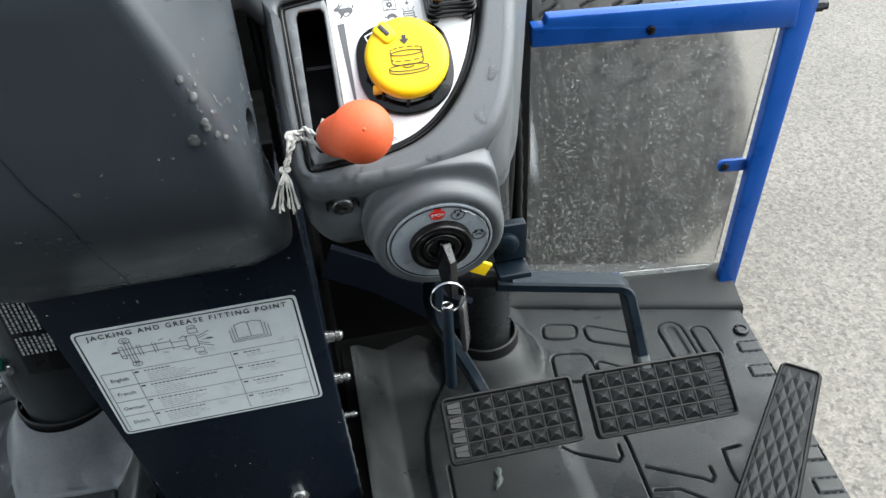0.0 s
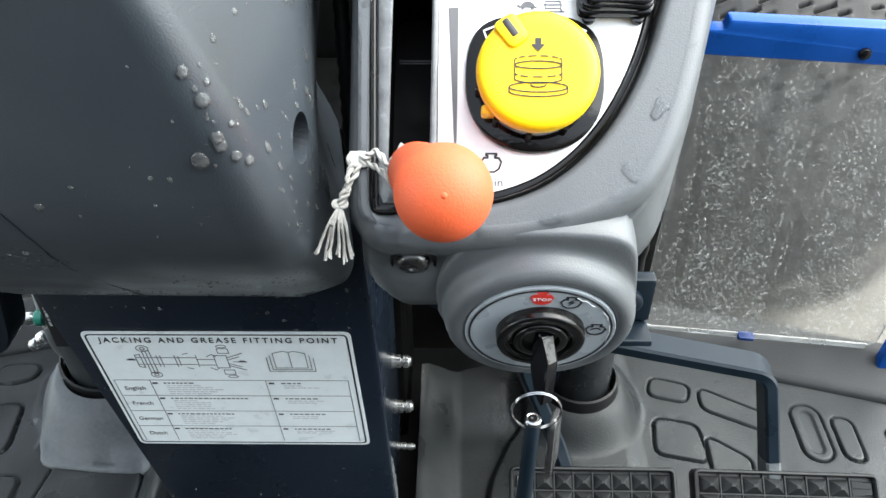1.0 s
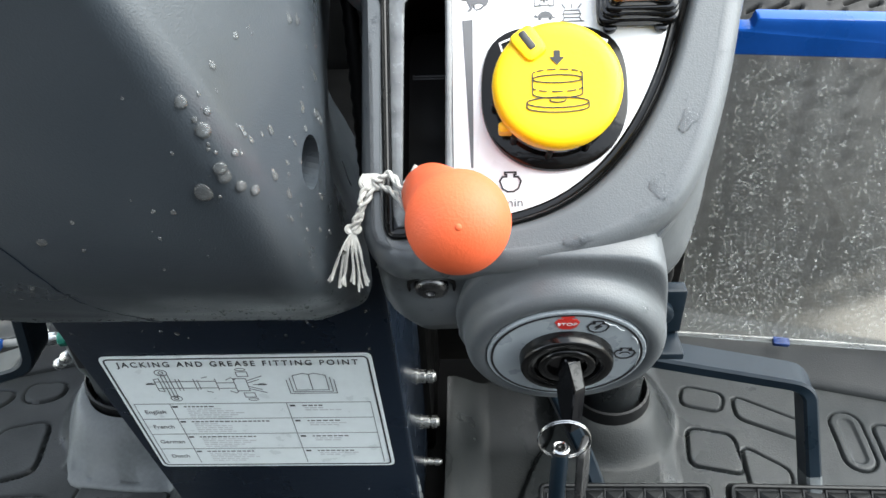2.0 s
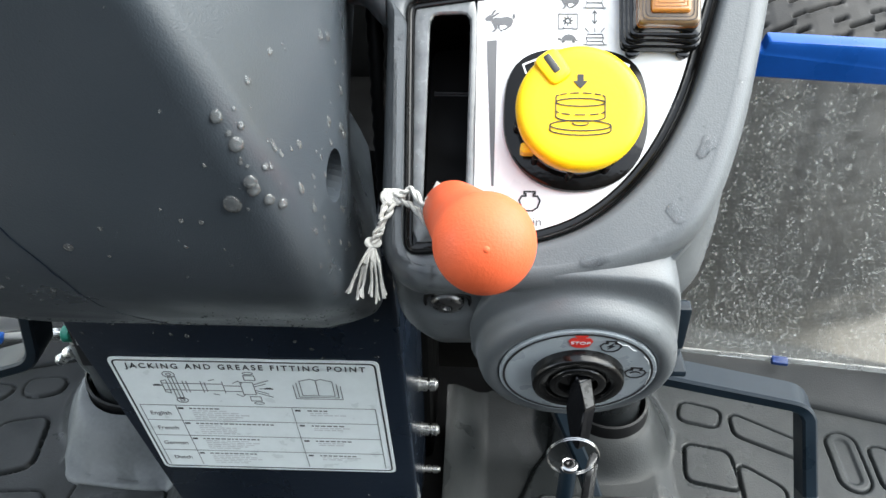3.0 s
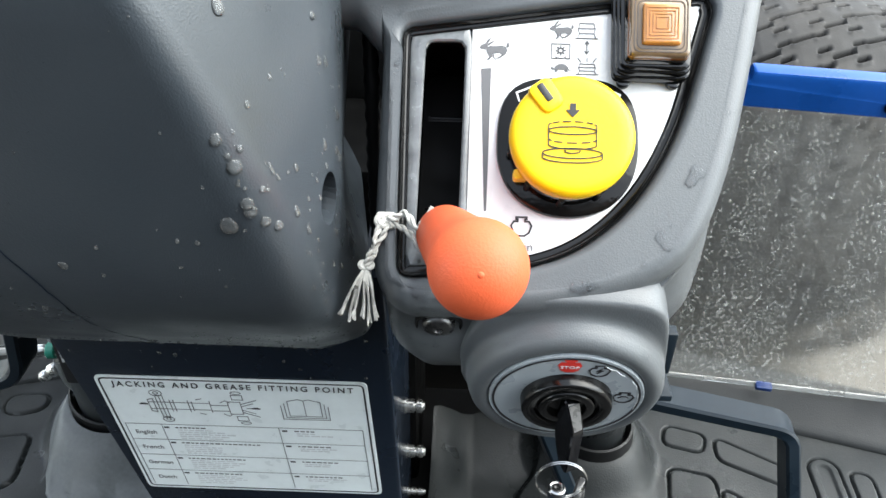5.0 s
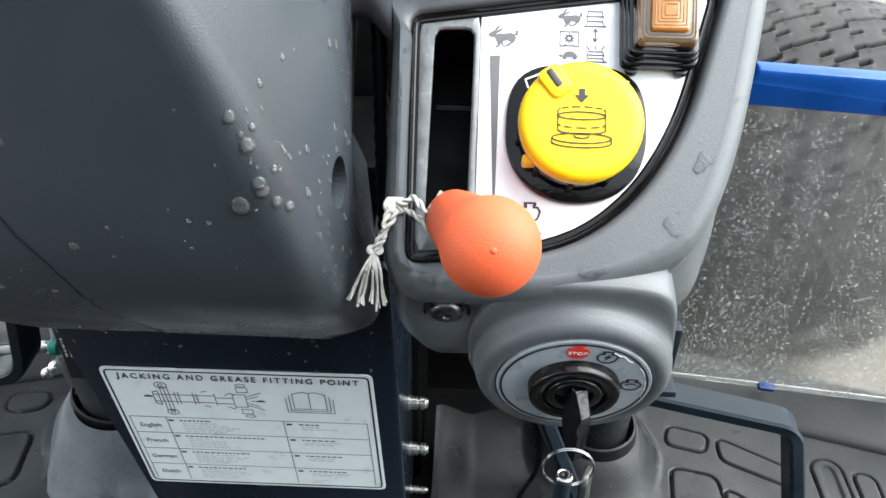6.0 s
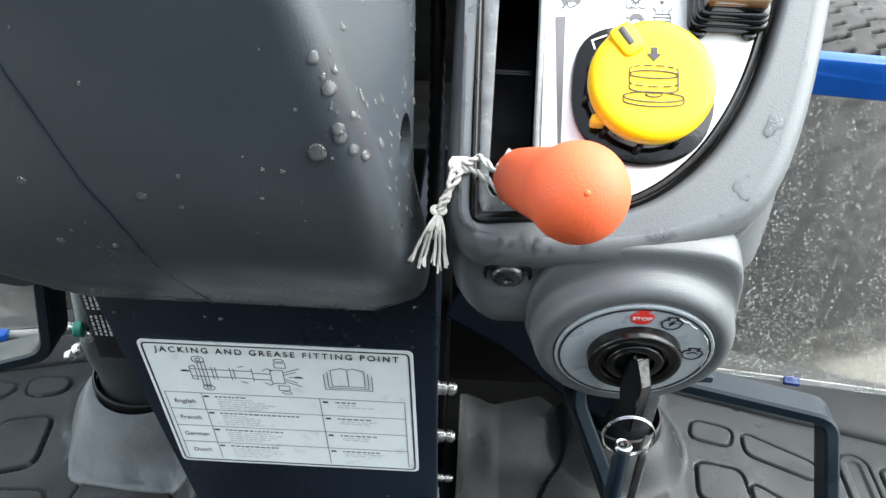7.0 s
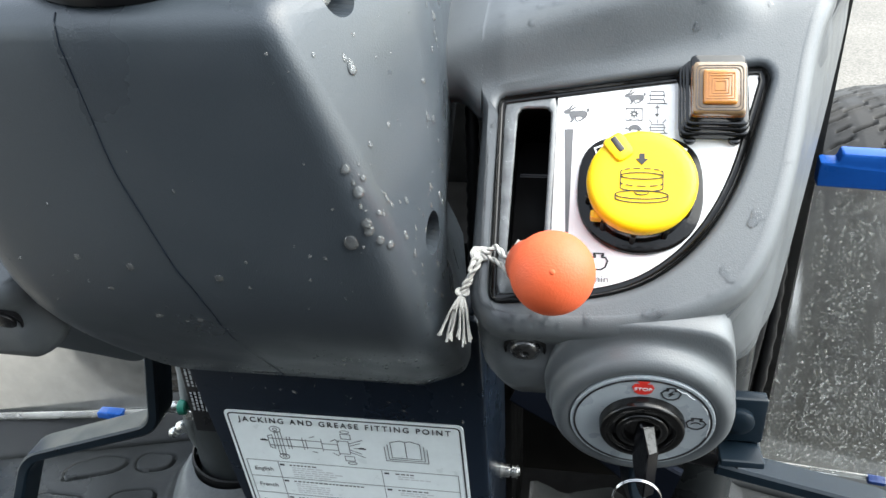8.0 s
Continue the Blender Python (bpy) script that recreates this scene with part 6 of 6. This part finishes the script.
part("shelf", bm, NAVY_ARM, br, "worn steel ledge")
bm = bmesh.new()
rod(bm, (0.19, 0.1, 0.205), (0.26, 0.085, 0.205), 0.010, 16)
part("pivot_shaft", bm, BLACK, br)
bm = bmesh.new()
box(bm, (0.2235, 0.055, 0.2455), (0.020, 0.003, 0.014), 0.001, Euler((0.2, 0.5, 0)).to_matrix())
part("warning_tag", bm, YELLOW, br, "yellow warning tag")

# fittings beside the left tube
ft = thing("hose_fitting", (-0.21, 0.165, 0.1), "zinc hose fitting with a green collar", "fitting")
for c, axd, r, l, mt, nm in (((-0.222, 0.160, 0.141), (1, 0.1, 0), 0.0055, 0.016, STEEL, "sleeve"), ((-0.206, 0.1615, 0.141), (1, 0.1, 0), 0.0072, 0.008, GREEN, "collar"), ((-0.196, 0.168, 0.132), (0, -1, 0.2), 0.006, 0.01, STEEL, "nut"), ((-0.219, 0.172, 0.105), (1, 0, 0.6), 0.006, 0.009, STEEL, "nut"), ((-0.229, 0.172, 0.097), (1, 0, 0.6), 0.005, 0.008, STEEL, "nut")):
    bm = bmesh.new()
    turned(bm, c, axd, [(0, r * 0.8), (l * 0.15, r), (l * 0.85, r), (l, r * 0.8)], 12)
    part(nm, bm, mt, ft)
bm = bmesh.new()
swept(bm, smooth_path([(-0.19, 0.2, 0.03), (-0.205, 0.178, 0.09), (-0.2, 0.172, 0.14), (-0.188, 0.165, 0.22), (-0.18, 0.15, 0.33)], 8), 0.0085, 12)
part("pipe", bm, material("grey_pipe", (0.16, 0.17, 0.17), 0.4, var=0.2), ft, "grey pipe")
# ---- rain ----
def add_drop(bm, p, nrm, r, tall, rnd, dome=1.0):
    """A domed bead of water, drawn out upwards where the surface is steep."""
    n = V3(nrm).normalized()
    d = V3((0, 0, -1)) - n * V3((0, 0, -1)).dot(n)
    steep = d.length
    d = d.normalized() if steep > 0.05 else V3((1, 0, 0))
    s = n.cross(d)
    seg = 14
    wob = min(0.42, rnd.uniform(0.02, 0.12) / dome)
    ph = [1 + rnd.uniform(-wob, wob) for _ in range(seg)]
    ph = [(ph[k - 1] + 2 * ph[k] + ph[(k + 1) % seg]) / 4 for k in range(seg)]
    profile = ((1.0, -0.06), (1.0, 0.05), (0.95, 0.19), (0.84, 0.32), (0.66, 0.43), (0.42, 0.50), (0.18, 0.53))
    if dome < 0.3:
        # a flat puddle with a steep, ragged edge
        a1, a2, k1, k2 = rnd.uniform(0, 6.3), rnd.uniform(0, 6.3), rnd.uniform(0.2, 0.42), rnd.uniform(0.08, 0.22)
        ph = [max(0.3, p0 + k1 * math.sin(4 * math.pi * k / seg + a1) + k2 * math.sin(6 * math.pi * k / seg + a2)) for k, p0 in enumerate(ph)]
        profile = ((1.0, -0.10), (0.99, 0.25), (0.94, 0.70), (0.86, 0.92), (0.72, 1.0), (0.2, 1.02))
    tail = 1 + (tall - 1) * 1.6 * steep
    loops = []
    for g, h in profile:
        loop = []
        for k in range(seg):
            c, sn = math.cos(2 * math.pi * k / seg), math.sin(2 * math.pi * k / seg)
            along = c if c > 0 else c * tail
            loop.append(p + d * (along * r * g * ph[k]) + s * (sn * r * g * ph[k] * (1 if c > 0 else 1 - 0.3 * (tail - 1) * -c)) + n * (h * r * dome * (1.0 + 0.25 * c)))
        loops.append(loop)
    rings(bm, loops, cap0=False)


def beads(name, ob, starts, way, rmin, rmax, seed, label, tall=1.2, mat=None, dome=1.0):
    rnd = random.Random(seed)
    tree = surface(ob)
    bm = bmesh.new()
    for p, scale in starts:
        hit, nrm, _, dist = tree.ray_cast(V3(p), V3(way))
        if hit is None:
            continue
        if nrm.dot(V3(way)) > 0:
            nrm = -nrm
        r = (rmin + (rmax - rmin) * rnd.random() ** 2.5) * scale
        add_drop(bm, hit, nrm, r, rnd.uniform(1.0, tall), rnd, dome)
    return tagged(part(name, bm, mat or WATER, sharp=80), label, "water drops", kind="stuff")


bpy.context.view_layer.update()
rnd = random.Random(12)
# on the column cover: many on the flank, few on the front, a row along the lip
pts = [((0.30, rnd.uniform(-0.115, -0.03), rnd.uniform(0.39, 0.56)), rnd.choice((0.4, 0.6, 0.8))) for _ in range(170)]
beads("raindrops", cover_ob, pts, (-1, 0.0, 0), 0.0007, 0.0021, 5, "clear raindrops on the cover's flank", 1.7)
pts = [((rnd.uniform(-0.08, 0.085), -0.5, rnd.uniform(0.37, 0.54)), rnd.choice((0.3, 0.45))) for _ in range(100)]
pts += [((rnd.uniform(0.03, 0.09), -0.5, rnd.uniform(0.372, 0.40)), 0.6) for _ in range(60)]
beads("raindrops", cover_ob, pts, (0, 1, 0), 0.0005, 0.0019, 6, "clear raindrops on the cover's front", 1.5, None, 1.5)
# film whitens these beads in place of lit highlights
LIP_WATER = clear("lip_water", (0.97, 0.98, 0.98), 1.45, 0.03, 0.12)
pts = [((rnd.uniform(-0.085, 0.098), -0.5, 0.330 + 0.034 * rnd.random() ** 1.4), rnd.choice((0.6, 1.0))) for _ in range(320)]
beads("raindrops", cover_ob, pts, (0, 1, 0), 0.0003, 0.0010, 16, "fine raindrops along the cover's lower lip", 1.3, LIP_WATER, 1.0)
FLANK_DROPS = ((0.0703, 0.5241, 2.3), (0.0735, 0.5173, 2.0), (0.0780, 0.5153, 1.5), (0.0832, 0.5105, 1.6), (0.0867, 0.5098, 1.4), (0.0798, 0.5184, 1.2), (0.0772, 0.5202, 1.4), (0.0796, 0.5079, 1.0), (0.0811, 0.5061, 1.3), (0.0785, 0.5020, 1.6), (0.0846, 0.4938, 1.2), (0.0875, 0.4954, 1.6), (0.0887, 0.4930, 1.5), (0.0898, 0.4715, 1.6), (0.0752, 0.4993, 1.4), (0.0741, 0.5039, 0.8), (0.0741, 0.5095, 0.7), (0.0794, 0.4812, 1.0), (0.0809, 0.4765, 1.0), (0.0841, 0.4623, 1.6), (0.0884, 0.4620, 1.2), (0.0863, 0.4663, 0.7), (0.0780, 0.4879, 0.7))
FRONT_DROPS = ((0.0695, 0.4952, 1.9), (0.0714, 0.4898, 1.0), (0.0741, 0.4907, 1.3), (0.0726, 0.4863, 2.4), (0.0781, 0.4771, 1.3), (0.0793, 0.4759, 0.8), (0.0743, 0.4744, 2.2), (0.0747, 0.4715, 2.2), (0.0681, 0.4668, 3.0), (0.0779, 0.4669, 1.8), (0.0807, 0.4638, 1.8), (0.0742, 0.4793, 0.7), (0.0123, 0.4464, 1.8), (0.0236, 0.4424, 0.8), (0.0572, 0.4593, 1.0), (0.0497, 0.4486, 0.8), (0.0616, 0.4401, 0.7), (-0.0060, 0.4195, 1.2), (-0.0124, 0.4181, 0.8), (-0.0200, 0.4108, 0.8), (-0.0169, 0.4087, 1.0), (0.0255, 0.4551, 0.9), (-0.0241, 0.4494, 1.9), (-0.0461, 0.4528, 1.5), (-0.0374, 0.4369, 1.3), (-0.0240, 0.4208, 1.6), (-0.0174, 0.4273, 0.8), (-0.0085, 0.4149, 0.9), (-0.0107, 0.4324, 0.6))
rnd2 = random.Random(77)
tree = surface(cover_ob)
for drops, label, tall in ((FLANK_DROPS, "teardrop-shaped raindrops clinging to the cover's flank", 1.7), (FRONT_DROPS, "large round raindrops clinging to the cover", 1.15)):
    bm = bmesh.new()
    for x, z, r in drops:
        hit, nrm, _, _ = tree.ray_cast(V3((x, -0.5, z)), V3((0, 1, 0)))
        if hit is not None:
            add_drop(bm, hit, nrm, 0.001 * r * 0.92, rnd2.uniform(1.0, tall), rnd2)
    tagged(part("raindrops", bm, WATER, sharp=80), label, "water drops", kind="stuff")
body = next(c for c in console.children if c.name.startswith("body"))
boss = next(c for c in console.children if c.name.startswith("switch_boss"))
top = next(c for c in console.children if c.name.startswith("dash_top"))
ins = next(c for c in console.children if c.name.startswith("slot_insert"))
W_IN = on_dash(0, 0, -1) - on_dash(0, 0, 0)
pts = []
for _ in range(48):
    u, v = rnd.choice(((rnd.uniform(0.222, 0.24), rnd.uniform(-0.07, 0.01)), (rnd.uniform(0.104, 0.110), rnd.uniform(-0.1, 0.0)), (rnd.uniform(0.11, 0.2), rnd.uniform(-0.114, -0.103)), (rnd.uniform(0.19, 0.225), rnd.uniform(-0.1, -0.07))))
    pts.append((on_dash(u, v, 0.2), 1.0))
pts += [(on_dash(u, v, 0.2), 1.5) for u, v in ((0.2055, -0.0800), (0.1965, -0.0935), (0.1760, -0.1010), (0.120, -0.1075), (0.128, -0.1075), (0.2135, -0.0550))]
beads("raindrops", body, pts, W_IN, 0.0004, 0.0015, 8, "clear flat raindrops on the console's rim", 1.35, THIN_WATER, 0.24)
pts = [(on_dash(u, v, 0.2), s) for u, v, s in ((0.1200, -0.1065, 1.5), (0.1230, -0.1075, 1.1), (0.1318, -0.1065, 1.4), (0.1350, -0.1070, 0.9), (0.1520, -0.1070, 1.4), (0.1390, -0.1030, 0.9), (0.1750, -0.1020, 1.6), (0.1790, -0.1015, 1.1), (0.1190, -0.1015, 0.7), (0.2030, -0.0850, 1.5), (0.2140, -0.0620, 1.4))]
beads("raindrops", body, pts, W_IN, 0.0017, 0.0024, 31, "broad flattened raindrops on the console's rim", 1.3, THIN_WATER, 0.20)
pts = [((0.104 + 0.030 * rnd.random() ** 1.6, -0.4, rnd.uniform(0.385, 0.425)), 1.0) for _ in range(40)]
beads("raindrops", body, pts, (0, 1, 0), 0.0004, 0.0015, 32, "small raindrops on the console's lower wall", 1.4, THIN_WATER)
pts = [(on_dash(rnd.uniform(0.105, 0.235), rnd.uniform(0.008, 0.044), 0.2), 1.0) for _ in range(40)]
beads("raindrops", body, pts, W_IN, 0.0005, 0.0017, 19, "clear raindrops above the switch panel", 1.5, THIN_WATER, 0.7)
pts = [(on_dash(rnd.uniform(0.06, 0.235), rnd.uniform(0.000, 0.10), 0.2), 1.0) for _ in range(90)]
beads("raindrops", top, pts, W_IN, 0.0005, 0.0019, 9, "clear flat raindrops on the top of the dash", 1.5, THIN_WATER, 0.7)
pts = [(on_dash(0.1148 + rnd.uniform(-0.0012, 0.0012), -0.012 - 0.08 * rnd.random(), 0.2), 1.0) for _ in range(60)]
pts += [(on_dash(rnd.uniform(0.115, 0.134), -0.0925 + rnd.uniform(-0.003, 0.003), 0.2), 1.0) for _ in range(20)]
beads("raindrops", ins, pts, W_IN, 0.0004, 0.0013, 10, "clear raindrops on the slot insert", 1.4, THIN_WATER)
pts = [((rnd.uniform(0.135, 0.215), -0.4, rnd.uniform(0.36, 0.41)), 1.0) for _ in range(45)]
pts += [((0.1482, -0.4, 0.3830), 2.6), ((0.1466, -0.4, 0.3775), 2.0), ((0.1500, -0.4, 0.3777), 1.8), ((0.1450, -0.4, 0.369), 1.2), ((0.1440, -0.4, 0.358), 1.3)]
beads("raindrops", boss, pts, (0, 1, 0), 0.0003, 0.0012, 11, "clear raindrops on the switch boss", 1.3, THIN_WATER)
fp = next(c for c in column.children if c.name.startswith("front_plate"))
pts = [((rnd.uniform(-0.07, 0.1), -0.04, rnd.uniform(0.29, 0.36)), rnd.choice((0.5, 1.0))) for _ in range(150)] + [((rnd.uniform(-0.06, 0.1), -0.04, rnd.uniform(0.05, 0.17)), 0.7) for _ in range(60)]
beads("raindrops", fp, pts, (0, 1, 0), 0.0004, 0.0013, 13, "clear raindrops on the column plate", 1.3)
pts = []
RUNS = [(rnd.uniform(0.0, 0.24), rnd.uniform(0.06, 0.2), rnd.uniform(0.08, 0.2), rnd.uniform(0.0018, 0.0042), rnd.uniform(0, 9)) for _ in range(26)]
while len(pts) < 10500:
    s, z = rnd.uniform(-0.002, 0.26), rnd.uniform(0.055, 0.335)
    dens = 0.5 * (1.0 - 0.30 * s / 0.26) * (1 + 0.6 * noise.noise(V3((s * 60, z * 25, 0.3)))) + 0.12 * noise.noise(V3((s * 260, z * 18, 4.0)))
    # washed channels where water has run down
    for s0, z0, tall, wide, ph in RUNS:
        if z0 < z < z0 + tall and abs(s - s0 - 0.004 * noise.noise(V3((ph, z * 26, 0)))) < wide:
            dens *= 0.12
    if rnd.random() < dens:
        pts.append((on_guard(s, z, 0.1), rnd.choice((0.6, 0.8, 1.0, 1.35))))
# sky highlights on the pane's drops are painted by a pale film
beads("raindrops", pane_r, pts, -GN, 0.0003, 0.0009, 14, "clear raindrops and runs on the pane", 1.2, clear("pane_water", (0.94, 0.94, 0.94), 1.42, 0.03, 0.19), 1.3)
